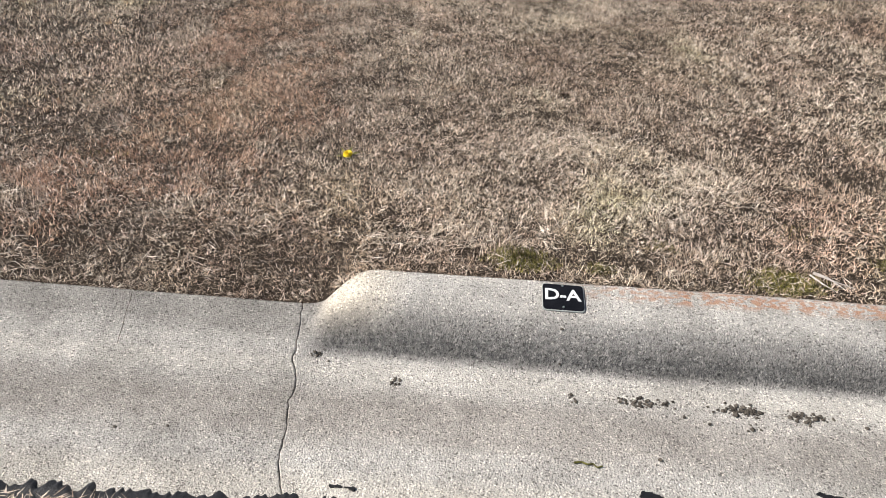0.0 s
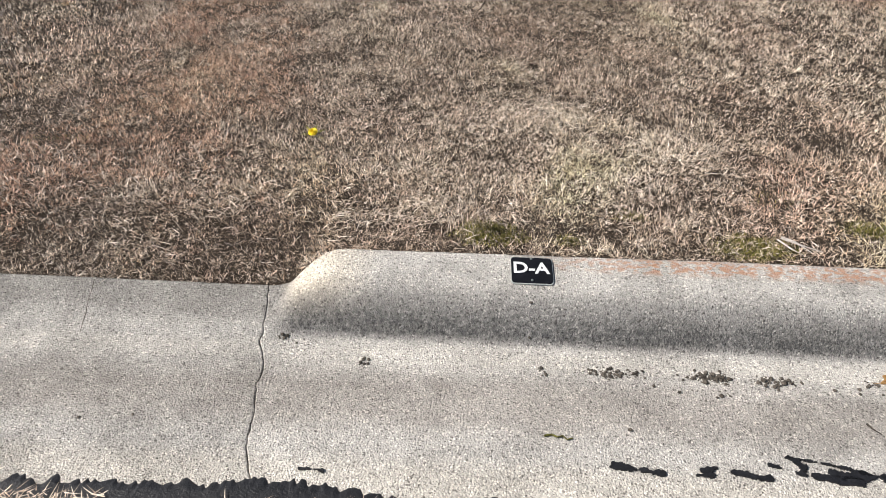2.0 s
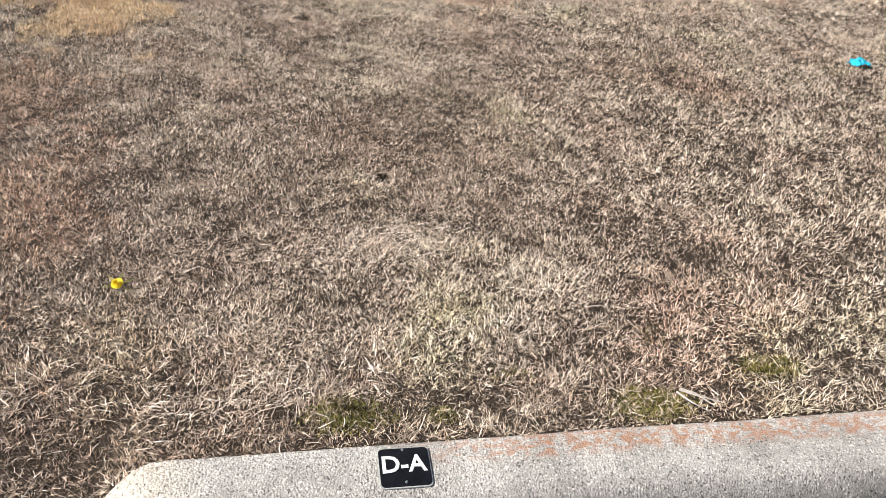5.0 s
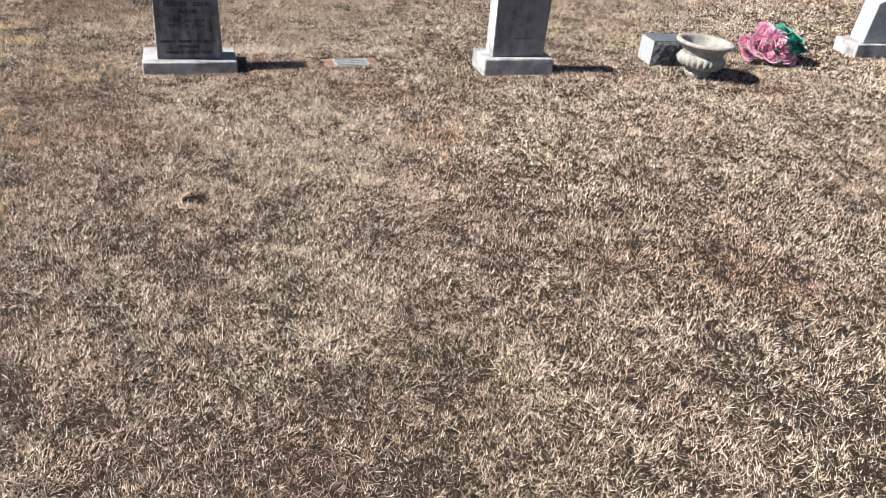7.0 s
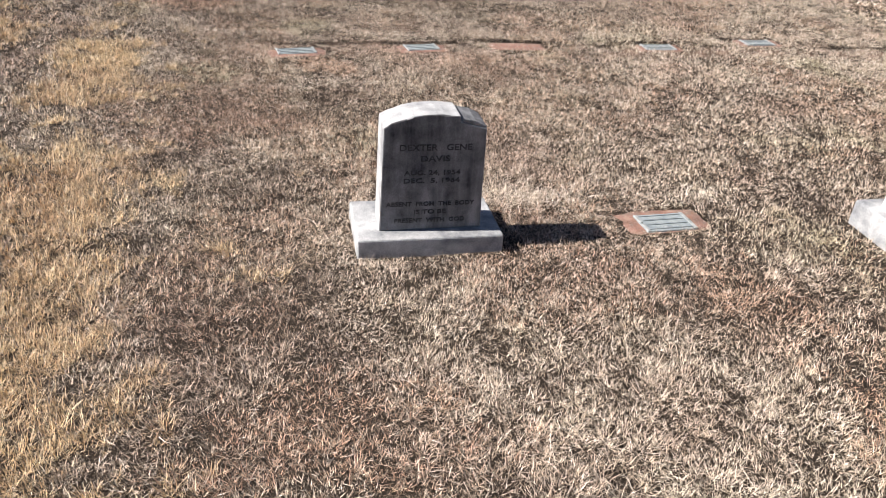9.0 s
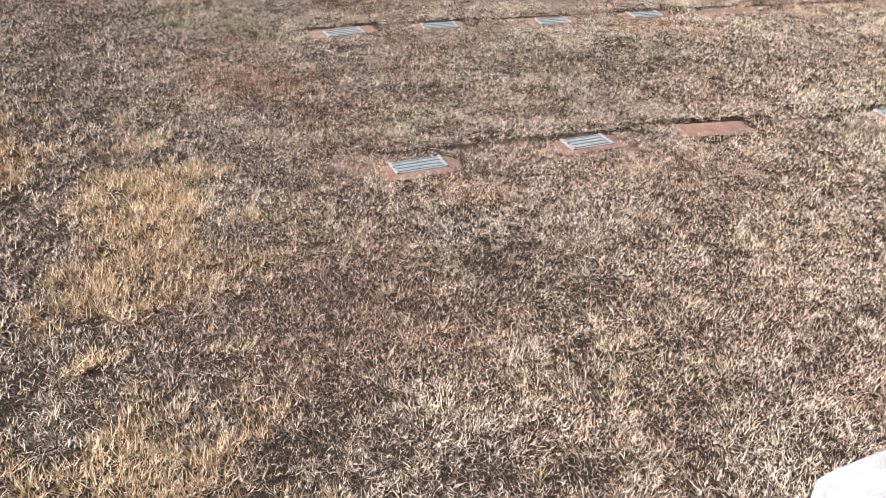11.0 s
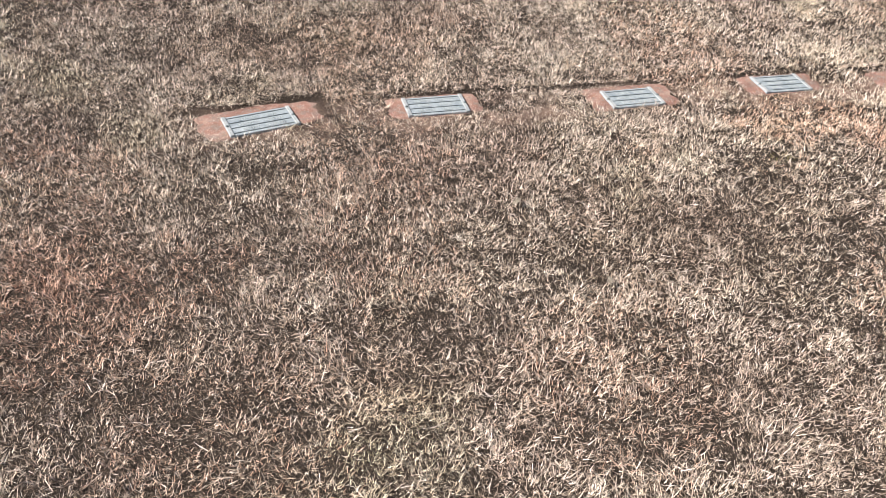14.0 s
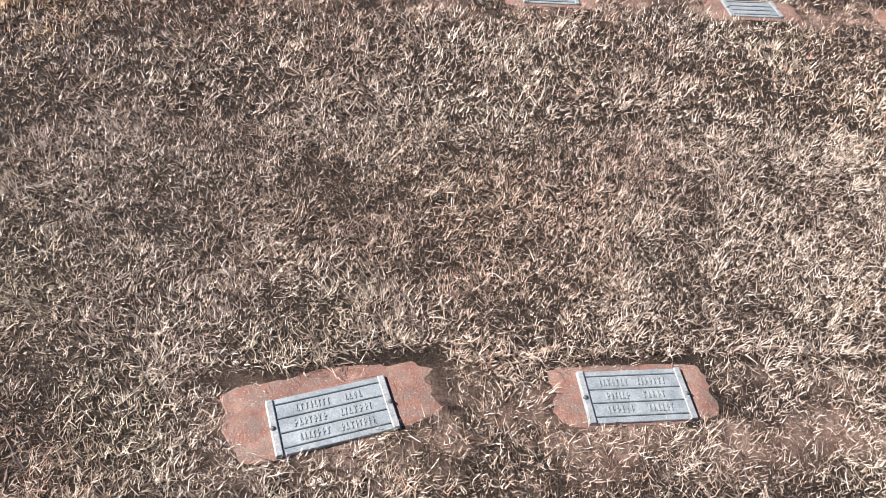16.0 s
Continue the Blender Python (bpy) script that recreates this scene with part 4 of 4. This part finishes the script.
def grave_marker(i, mx, my, turn, pw, pd, sw, sd, back, plate):
    label = "flat grave marker, weathered grey-green metal plate on red stone slab" if plate else "bare red stone slab sunk in the lawn, plate missing"
    g = thing("grave_marker", label, "grave marker", pose(mx, my, float(hill(my)) - 0.010, math.degrees(0.05) * float(step(7.5, 8.5, my)), 0, turn), "flat markers in rows")
    s = part("slab", slab_mesh(sw, sd, i + 1), REDSLAB, g, "red clay-coloured stone slab")
    s.location = (0.03 if sw > 0.5 else 0, back, -0.0005)
    if not plate:
        return g
    hw, hd = pw / 2, pd / 2
    p = part("plate", block(-hw, hw, -hd, hd, -0.016, 0.0, 0.0018), BRONZE, g, "weathered grey-green metal nameplate")
    p.location = (0, 0, 0.002)
    for sx in (-1, 1):
        part("rail", block(sx * (hw - 0.009) - 0.008, sx * (hw - 0.009) + 0.008, -hd, hd, 0.0005, 0.0045, 0.002), BRONZE_LIGHT, p, "raised pale side rail")
        bm = bmesh.new()
        bmesh.ops.create_uvsphere(bm, u_segments=10, v_segments=6, radius=0.006, matrix=Matrix.Translation((sx * (hw - 0.006), -0.004, 0.004)))
        part("rivet", bm, BRONZE_DARK, p, "dark rivet")
    rows = 4
    for k in range(rows):
        zc = hd * 0.78 - k * hd * 0.52
        part("ridge", block(-hw + 0.019, hw - 0.019, zc - 0.0012, zc + 0.0012, 0.0005, 0.0024, 0), BRONZE_DARK, p)
        if k < 3:
            rr = random.Random(i * 7 + k)
            bm = bmesh.new()
            cur, wide = -hw * 0.62 + rr.random() * 0.02, hw * (0.55 + 0.1 * rr.random())
            gap_at = rr.choice((0.0, hw * 0.12))
            while cur < wide:
                lw = 0.005 + 0.004 * rr.random()
                if abs(cur - gap_at) > 0.012:
                    c = Vector((cur, zc - hd * 0.26, 0.0014))
                    bmesh.ops.create_cube(bm, size=1, matrix=Matrix.Translation(c) @ Matrix.Diagonal((lw * 0.45, hd * 0.26, 0.0012, 1)))
                    bmesh.ops.create_cube(bm, size=1, matrix=Matrix.Translation(c + Vector((lw * 0.25, rr.choice((-1, 0, 1)) * hd * 0.1, 0))) @ Matrix.Diagonal((lw * 0.7, hd * 0.06, 0.0012, 1)))
                cur += lw + 0.0035
            tagged(part("lettering", bm, BRONZE_LETTER, p, "raised worn letters"), kind="stuff")
    return g


for i, m in enumerate(MARKERS):
    grave_marker(i, *m)

# ---------------------------------------------------------------- block, urn, bouquet, rag


def urn():
    u = thing("urn", "round cast cement garden urn with fluted bowl and broad rim", "urn", pose(4.385, 4.60, 0, 0, 2, 0))
    K = 0.85
    prof = ((0.10, -0.02), (0.115, 0.0), (0.125, 0.02), (0.10, 0.035), (0.105, 0.045))
    bowl = ((0.105, 0.045), (0.15, 0.055), (0.195, 0.085), (0.21, 0.12), (0.20, 0.15), (0.175, 0.165))
    neck = ((0.175, 0.165), (0.185, 0.19), (0.20, 0.215), (0.235, 0.235))
    rim = ((0.235, 0.235), (0.256, 0.243), (0.262, 0.256), (0.256, 0.268), (0.235, 0.272), (0.212, 0.266), (0.198, 0.250), (0.188, 0.215), (0.170, 0.175), (0.10, 0.160), (0.0, 0.156))

    def turned(pts, name, flute=0.0, label=""):
        n = 96
        bm = bmesh.new()
        rings = []
        for r, z in pts:
            ring = []
            for i in range(n):
                a = 2 * math.pi * i / n
                k = 1 + (flute * (abs(math.sin(a * 12)) - 0.5) if 0.05 < z < 0.145 else 0)
                ring.append(bm.verts.new((max(r, 0.001) * k * K * math.cos(a), max(r, 0.001) * k * K * math.sin(a), z * K * 1.13)))
            rings.append(ring)
        for p, q in zip(rings, rings[1:]):
            for i in range(n):
                bm.faces.new((p[i], p[(i + 1) % n], q[(i + 1) % n], q[i]))
        return smooth(part(name, bm, CEMENT, u, label))
    turned(prof, "foot")
    turned(bowl, "bowl", 0.13, "fluted cement bowl")
    turned(neck, "neck")
    turned(rim, "rim", 0, "broad rolled rim around the hollow bowl")
    return u


urn()

gb = thing("granite_block", "low grey granite block with smooth top and split rock face", "granite block", pose(4.37, 4.94, 0, 0, 0, -4))
part("body", block(-0.245, 0.225, -0.09, 0.125, -0.03, 0.172, 0.004), GRANITE, gb, "sawn grey granite block")
part("top", block(-0.243, 0.223, -0.088, 0.123, 0.1725, 0.1785, 0.003), GRANITE_TOP, gb, "smooth dark blue-grey granite top")
bm = bmesh.new()
bmesh.ops.create_grid(bm, x_segments=22, y_segments=10, size=0.5)
for v in bm.verts:
    e = min(0.5 - abs(v.co.x), 0.5 - abs(v.co.y))
    q = Vector((v.co.x * 0.466 - 0.010, 0, 0.071 + v.co.y * 0.196))
    q.y = -0.0905 - (0.030 * abs(noise.noise(q * 14)) + 0.02 * abs(noise.noise(q * 37)) + 0.006) * min(1, e * 8)
    v.co = q
part("rock_face", bm, ROCKFACE, gb, "rough split granite face")


def rose(bm, c, r, rr):
    for lay in range(5):
        k = lay / 4
        n = 4 + lay * 2
        for i in range(n):
            a = 2 * math.pi * (i + 0.5 * (lay % 2)) / n + rr.random() * 0.3
            rad, h = r * (0.12 + 0.75 * k), r * (0.75 - 0.55 * k)
            w = r * (0.35 + 0.25 * k)
            d = Vector((math.cos(a), math.sin(a), 0))
            t = Vector((-d.y, d.x, 0))
            base = c + d * rad * 0.5 + Vector((0, 0, -r * 0.25))
            mid = c + d * rad + Vector((0, 0, h * 0.5))
            top = c + d * rad * (1.05 + 0.45 * k) + Vector((0, 0, h))
            vs = [bm.verts.new(p) for p in (base - t * w * 0.4, base + t * w * 0.4, mid + t * w, top + t * w * 0.75, top + Vector((0, 0, r * 0.06)), top - t * w * 0.75, mid - t * w)]
            bm.faces.new((vs[0], vs[1], vs[2], vs[6]))
            bm.faces.new((vs[6], vs[2], vs[3], vs[4], vs[5]))


bq = thing("flower_bouquet", "bouquet of pink and teal cloth flowers lying on the grass", "bouquet", pose(5.27, 4.93, 0))
rr = random.Random(5)
for cx, cy, cz, r in ((-0.13, -0.05, 0.13, 0.085), (0.03, -0.07, 0.14, 0.095), (-0.04, 0.02, 0.20, 0.085), (-0.2, 0.02, 0.11, 0.07), (0.06, -0.12, 0.07, 0.07), (-0.06, -0.12, 0.06, 0.06), (-0.24, -0.06, 0.06, 0.05), (0.14, -0.13, 0.04, 0.05)):
    bm = bmesh.new()
    rose(bm, Vector((cx, cy, cz)), r, rr)
    bmesh.ops.rotate(bm, cent=Vector((cx, cy, cz)), matrix=Matrix.Rotation(radians(35 + 25 * rr.random()), 3, "X"), verts=bm.verts[:])
    part("rose", bm, PINK, bq, "pink cloth rose")
for cx, cy, cz, r in ((0.17, -0.02, 0.16, 0.10), (0.21, -0.05, 0.08, 0.095), (0.12, 0.06, 0.21, 0.09), (0.26, 0.01, 0.10, 0.07)):
    bm = bmesh.new()
    rose(bm, Vector((cx, cy, cz)), r, rr)
    part("bloom", bm, TEAL, bq, "teal cloth bloom")
bm = bmesh.new()
for i in range(46):
    a, q = rr.random() * 6.28, 0.1 + 0.16 * rr.random()
    c = Vector((0.0 + q * 1.1 * math.cos(a), -0.02 + q * 0.7 * math.sin(a), 0.03 + 0.17 * rr.random()))
    d = Vector((math.cos(a), math.sin(a), 0.4 * rr.random() - 0.1)) * 0.05
    t = Vector((-d.y, d.x, 0.01)) * 0.45
    bm.faces.new([bm.verts.new(p) for p in (c, c + d * 0.5 + t, c + d + Vector((0, 0, -0.008)), c + d * 0.5 - t)])
part("leaves", bm, LEAFGREEN, bq, "small green cloth leaves")

rg = bmesh.new()
bmesh.ops.create_grid(rg, x_segments=22, y_segments=16, size=0.5)
for v in rg.verts:
    q = Vector((v.co.x * 0.20, v.co.y * 0.14, 0))
    k = noise.noise_vector(q * 26)
    e = max(0, 1 - (q.length / 0.11) ** 2)
    v.co = Vector((q.x + k.x * 0.03, q.y + k.y * 0.03, 0.026 + 0.035 * e + 0.03 * k.z))
rag = part("plastic_scrap", rg, TURQUOISE, None)
rag.location = (4.406, 2.385, -0.012)
rag.scale = (0.68, 0.68, 0.75)
tagged(rag, "crumpled turquoise plastic scrap on the grass", "plastic scrap")

# ---------------------------------------------------------------- kerb sign and gutter litter


def on_kerb(x, y):
    return float(kerb_z(x, y)) + 0.004 * float(vnoise(x, y, 0.4, 10) - 0.5)


sg = thing("kerb_sign", "small black enamel plate lettered in white, fixed to the kerb", "sign", pose(0.853, -0.838, 0))


def kerb_plate(w, h, lift, mat, name, label, r=0.012):
    bm = bmesh.new()
    nx, ny = 20, 14
    g = [[None] * (ny + 1) for _ in range(nx + 1)]
    for i in range(nx + 1):
        for j in range(ny + 1):
            u, v = -1 + 2 * i / nx, -1 + 2 * j / ny
            x, y = u * w / 2, v * h / 2
            ex, ey = abs(x) - (w / 2 - r), abs(y) - (h / 2 - r)
            if ex > 0 and ey > 0:
                d = math.hypot(ex, ey)
                k = min(1, r / d) if d > 0 else 1
                x, y = math.copysign(w / 2 - r + ex * k, x), math.copysign(h / 2 - r + ey * k, y)
            g[i][j] = bm.verts.new((x, y, on_kerb(0.853 + x, -0.838 + y) + lift))
    for i in range(nx):
        for j in range(ny):
            bm.faces.new((g[i][j], g[i + 1][j], g[i + 1][j + 1], g[i][j + 1]))
    ext = bmesh.ops.extrude_face_region(bm, geom=bm.faces[:])
    for v in ext["geom"]:
        if isinstance(v, bmesh.types.BMVert):
            v.co.z += 0.003
    return part(name, bm, mat, sg, label)


kerb_plate(0.136, 0.122, 0.0015, BRONZE_LIGHT, "rim", "thin bright metal rim")
kerb_plate(0.131, 0.116, 0.003, SIGN_BLACK, "face", "black enamel face")
lt = text_mesh("D-A", 0.068, 0.0008, 0.116, 0.0013)
for v in lt.vertices:
    x, y = v.co.x, v.co.y * 1.05 + 0.004
    v.co = Vector((x, y, on_kerb(0.853 + x, -0.838 + y) + 0.0068 + v.co.z))
part("letters", lt, SIGN_WHITE, sg, "white letters")
for bx, by in ((0.0, -0.048), (0.0, 0.052)):
    bm = bmesh.new()
    bmesh.ops.create_uvsphere(bm, u_segments=10, v_segments=6, radius=0.0045, matrix=Matrix.Translation((bx, by, on_kerb(0.853 + bx, -0.838 + by) + 0.006)))
    part("screw", bm, BRONZE_DARK, sg)

rr = random.Random(12)


def clod(c, r, mat=CLOD, bm=None):
    b = bmesh.new() if bm is None else bm
    got = bmesh.ops.create_icosphere(b, subdivisions=1, radius=r)
    for v in got["verts"]:
        v.co = v.co * (0.75 + 0.5 * rr.random())
        v.co.z *= 0.6
        v.co += Vector(c)
    return b


for px, py, n, w in ((1.08, -1.172, 130, 0.075), (1.375, -1.172, 170, 0.06), (1.55, -1.178, 110, 0.055), (1.30, -1.178, 16, 0.05), (1.0, -1.172, 12, 0.03), (1.85, -1.172, 24, 0.06), (1.40, -1.235, 14, 0.03), (0.347, -1.165, 22, 0.016), (0.10, -1.083, 26, 0.03), (0.872, -1.172, 8, 0.02)):
    bm = bmesh.new()
    for _ in range(n):
        x, y = px + rr.gauss(0, w * 0.55), py + rr.gauss(0, 0.012)
        r = 0.0013 + 0.0062 * rr.random() ** 3.2
        clod((x, y, on_kerb(x, y) + r * 0.35), r, bm=bm)
    tagged(part("dirt_crumbs", bm, CLOD, None), "scattered dark soil crumbs in the gutter", "dirt", "gutter dirt", "stuff")
for x, y, r in ((1.195, -1.215, 0.006), (1.265, -1.235, 0.006), (0.36, -1.152, 0.004), (0.345, -1.157, 0.003), (-0.39, -1.43, 0.006), (-0.25, -1.41, 0.005), (1.72, -1.20, 0.007), (1.79, -1.21, 0.005), (1.10, -1.385, 0.007), (0.844, -1.045, 0.005), (0.848, -0.958, 0.006), (1.35, -1.19, 0.009)):
    tagged(part("soil_clod", clod((0, 0, 0), r), CLOD, None), "small dark soil clod in the gutter", "soil clod", "gutter clods").location = (x, y, on_kerb(x, y) + r * 0.4)

# black sealing tar smeared along the gutter's edge


def tar_smear(pts, wide, name="tar_smear"):
    """A thin ragged blot along a polyline."""
    cell = 0.0028
    xs2, ys2 = [p[0] for p in pts], [p[1] for p in pts]
    X, Y = np.meshgrid(np.arange(min(xs2) - 0.03, max(xs2) + 0.03, cell), np.arange(min(ys2) - 0.03, max(ys2) + 0.03, cell))
    near = np.full(X.shape, 9.0)
    for (x0, y0), (x1, y1) in zip(pts, pts[1:]):
        q = np.clip(((X - x0) * (x1 - x0) + (Y - y0) * (y1 - y0)) / ((x1 - x0) ** 2 + (y1 - y0) ** 2), 0, 1)
        near = np.minimum(near, np.hypot(X - x0 - q * (x1 - x0), Y - y0 - q * (y1 - y0)))
    inside = near / (wide * 1.25) < 0.0 + 1.35 * vnoise(X, Y, 0.020, 70) + 0.7 * (vnoise(X, Y, 0.007, 71) - 0.5)
    bm = bmesh.new()
    top = {}

    def corner(i, j):
        if (i, j) not in top:
            x, y = float(X[i, j]) + 0.0012 * rr.random(), float(Y[i, j]) + 0.0012 * rr.random()
            top[i, j] = bm.verts.new((x, y, on_kerb(x, y) + 0.0042))
        return top[i, j]

    for i in range(X.shape[0] - 1):
        for j in range(X.shape[1] - 1):
            if inside[i, j]:
                bm.faces.new((corner(i, j), corner(i, j + 1), corner(i + 1, j + 1), corner(i + 1, j)))
    rim = [e for e in bm.edges if e.is_boundary]
    ext = bmesh.ops.extrude_edge_only(bm, edges=rim)
    for v in ext["geom"]:
        if isinstance(v, bmesh.types.BMVert):
            v.co.z -= 0.006
    return tagged(part(name, bm, TAR, None), "black sealing tar smeared on the concrete gutter edge", "tar", "tar smears")


for pts, w in (
        (((0.235, -1.565), (0.29, -1.567)), 0.005),
        (((1.035, -1.512), (1.09, -1.518), (1.16, -1.53)), 0.010), (((1.30, -1.50), (1.265, -1.515), (1.285, -1.53), (1.245, -1.528)), 0.006),
        (((1.345, -1.515), (1.39, -1.525), (1.43, -1.53)), 0.007), (((1.50, -1.46), (1.53, -1.485), (1.515, -1.51), (1.57, -1.52), (1.66, -1.53)), 0.010),
        (((1.50, -1.458), (1.60, -1.475), (1.70, -1.505), (1.85, -1.52)), 0.005), (((1.60, -1.50), (1.72, -1.51), (1.9, -1.52), (2.1, -1.525)), 0.013),
        (((1.44, -1.485), (1.46, -1.49)), 0.006)):
    tar_smear(pts, w)


def tar_edge(x0, x1):
    """The ragged black joint between gutter and asphalt."""
    x = np.arange(x0, x1, 0.004)
    n1, n2, n3 = vnoise(x, 0 * x, 0.16, 60), vnoise(x, 0 * x, 0.03, 61), vnoise(x, 0 * x, 0.010, 62)
    amount = 0.075 * (1 - 0.55 * step(0.2, 1.0, x))
    top = -1.656 + amount * np.clip(n1 * 0.74 + n2 * 0.34 + n3 * 0.42 - 0.29, 0, 1) + 0.018 * step(0.2, 1.2, x)
    U, XX = np.meshgrid(np.linspace(0, 1, 6), x, indexing="ij")
    YY2 = -1.70 + (top + 1.70) * U
    ZZ = kerb_z(XX, YY2) + np.where(U > 0.99, -0.002, 0.0045 + 0.002 * (vnoise(XX, YY2, 0.012, 63) - 0.5))
    return grid_mesh("tar_joint", np.stack([XX, YY2, ZZ], -1))


tagged(part("tar_joint", tar_edge(-2.5, 4.0), TAR, None), "ragged black tar joint along the gutter edge", "tar", kind="structure")


def tube(pts, r0, r1, sides=6):
    bm = bmesh.new()
    rings = []
    n = len(pts)
    for i, p in enumerate(pts):
        p = Vector(p)
        d = (Vector(pts[min(n - 1, i + 1)]) - Vector(pts[max(0, i - 1)])).normalized()
        s = d.orthogonal().normalized()
        u = d.cross(s)
        r = r0 + (r1 - r0) * i / (n - 1)
        rings.append([bm.verts.new(p + (s * math.cos(6.2832 * k / sides) + u * math.sin(6.2832 * k / sides)) * r) for k in range(sides)])
    for a, b in zip(rings, rings[1:]):
        for k in range(sides):
            bm.faces.new((a[k], a[(k + 1) % sides], b[(k + 1) % sides], b[k]))
    bm.faces.new(rings[0][::-1])
    bm.faces.new(rings[-1])
    return bm


def kerb_line(pts, lift):
    return [(x, y, on_kerb(x, y) + lift) for x, y in pts]


tagged(part("twig", tube(kerb_line(((1.758, -1.325), (1.768, -1.345), (1.785, -1.362)), 0.004), 0.003, 0.0012), TWIG, None), "short dark twig lying in the gutter", "twig")
tagged(part("moss_strand", tube(kerb_line(((0.865, -1.42), (0.885, -1.415), (0.90, -1.422), (0.915, -1.418), (0.925, -1.43), (0.94, -1.424)), 0.003), 0.003, 0.002), WEED, None), "thin dried moss strand on the concrete", "moss")
for pts in (((1.70, -0.64, 0.03), (1.74, -0.66, 0.028), (1.79, -0.70, 0.012)), ((1.70, -0.64, 0.025), (1.75, -0.67, 0.024), (1.83, -0.69, 0.01)), ((1.69, -0.645, 0.022), (1.72, -0.69, 0.02), (1.76, -0.715, 0.01))):
    tagged(part("bleached_root", tube(pts, 0.0032, 0.0012), ROOT, None), "bleached grass root at the kerb edge", "root", "roots")


def oak_leaf(x, y, z, turn, size, label, mat=OAK):
    bm = bmesh.new()
    edge = []
    for i in range(40):
        a = 2 * math.pi * i / 40
        r = 0.5 * (0.62 + 0.38 * abs(math.cos(a * 4.0))) * (1 - 0.25 * math.sin(a) ** 2)
        edge.append((r * math.cos(a), 0.62 * r * math.sin(a)))
    mid = bm.verts.new((0, 0, 0.004))
    vs = [bm.verts.new((ex * size, ey * size, 0.10 * size * abs(ey) * 4 + 0.05 * size * noise.noise((ex * 5, ey * 5, x)))) for ex, ey in edge]
    for i in range(40):
        bm.faces.new((mid, vs[i], vs[(i + 1) % 40]))
    bmesh.ops.solidify(bm, geom=bm.faces[:], thickness=0.0006)
    ob = thing("oak_leaf", label, "leaf", pose(x, y, z, 6, -5, turn), "fallen leaves")
    part("blade", bm, mat, ob)
    part("stalk", tube(((-0.45 * size, 0, 0.003), (-0.62 * size, 0.03 * size, 0.004), (-0.75 * size, 0.08 * size, 0.006)), 0.0012, 0.0007, 5), mat, ob)
    return ob


oak_leaf(1.915, -1.145, on_kerb(1.915, -1.145) + 0.006, 20, 0.10, "curled tan dry oak leaf in the gutter")


def dandelion(x, y, z):
    d = thing("dandelion", "single bright yellow dandelion bloom in dead grass", "flower", pose(x, y, z, 24, -6, 0))
    part("stalk", tube(((0, 0, -0.01), (0.003, 0, 0.012), (0.004, 0, 0.024)), 0.0016, 0.0014), LEAFGREEN, d)
    bm = bmesh.new()
    for lay, (n, r, h) in enumerate(((18, 0.019, 0.026), (15, 0.0145, 0.030), (12, 0.010, 0.033), (8, 0.005, 0.035))):
        for i in range(n):
            a = 6.2832 * i / n + lay * 0.2
            dd, t = Vector((math.cos(a), math.sin(a), 0)), Vector((-math.sin(a), math.cos(a), 0)) * 0.0034
            c = Vector((0.004, 0, 0.024))
            e = c + dd * r + Vector((0, 0, h - 0.024))
            bm.faces.new([bm.verts.new(p) for p in (c - t * 0.4, c + t * 0.4, e + t, e + dd * 0.0015, e - t)])
    part("petals", bm, YELLOW, d, "yellow ray petals")
    bm = bmesh.new()
    for i in range(7):
        a = 6.2832 * i / 7 + 0.4
        dd, t = Vector((math.cos(a), math.sin(a), 0)), Vector((-math.sin(a), math.cos(a), 0)) * 0.006
        bm.faces.new([bm.verts.new(p) for p in (Vector((0, 0, 0.002)), dd * 0.03 + t + Vector((0, 0, 0.012)), dd * 0.06 + Vector((0, 0, 0.008)), dd * 0.03 - t + Vector((0, 0, 0.012)))])
    part("leaves", bm, WEED, d, "small green basal leaves")
    return d


dandelion(0.0, 0.0, -0.012)
for lx, ly, turn, size in ((0.85, 9.15, 40, 0.045), (-0.85, 10.72, 120, 0.05), (0.30, 6.05, 10, 0.04), (1.02, 8.72, 75, 0.04)):
    oak_leaf(lx, ly, float(lawn_z(lx, ly)) + 0.024, turn, size, "small pale dry leaf caught in the lawn", DRY_LEAF)
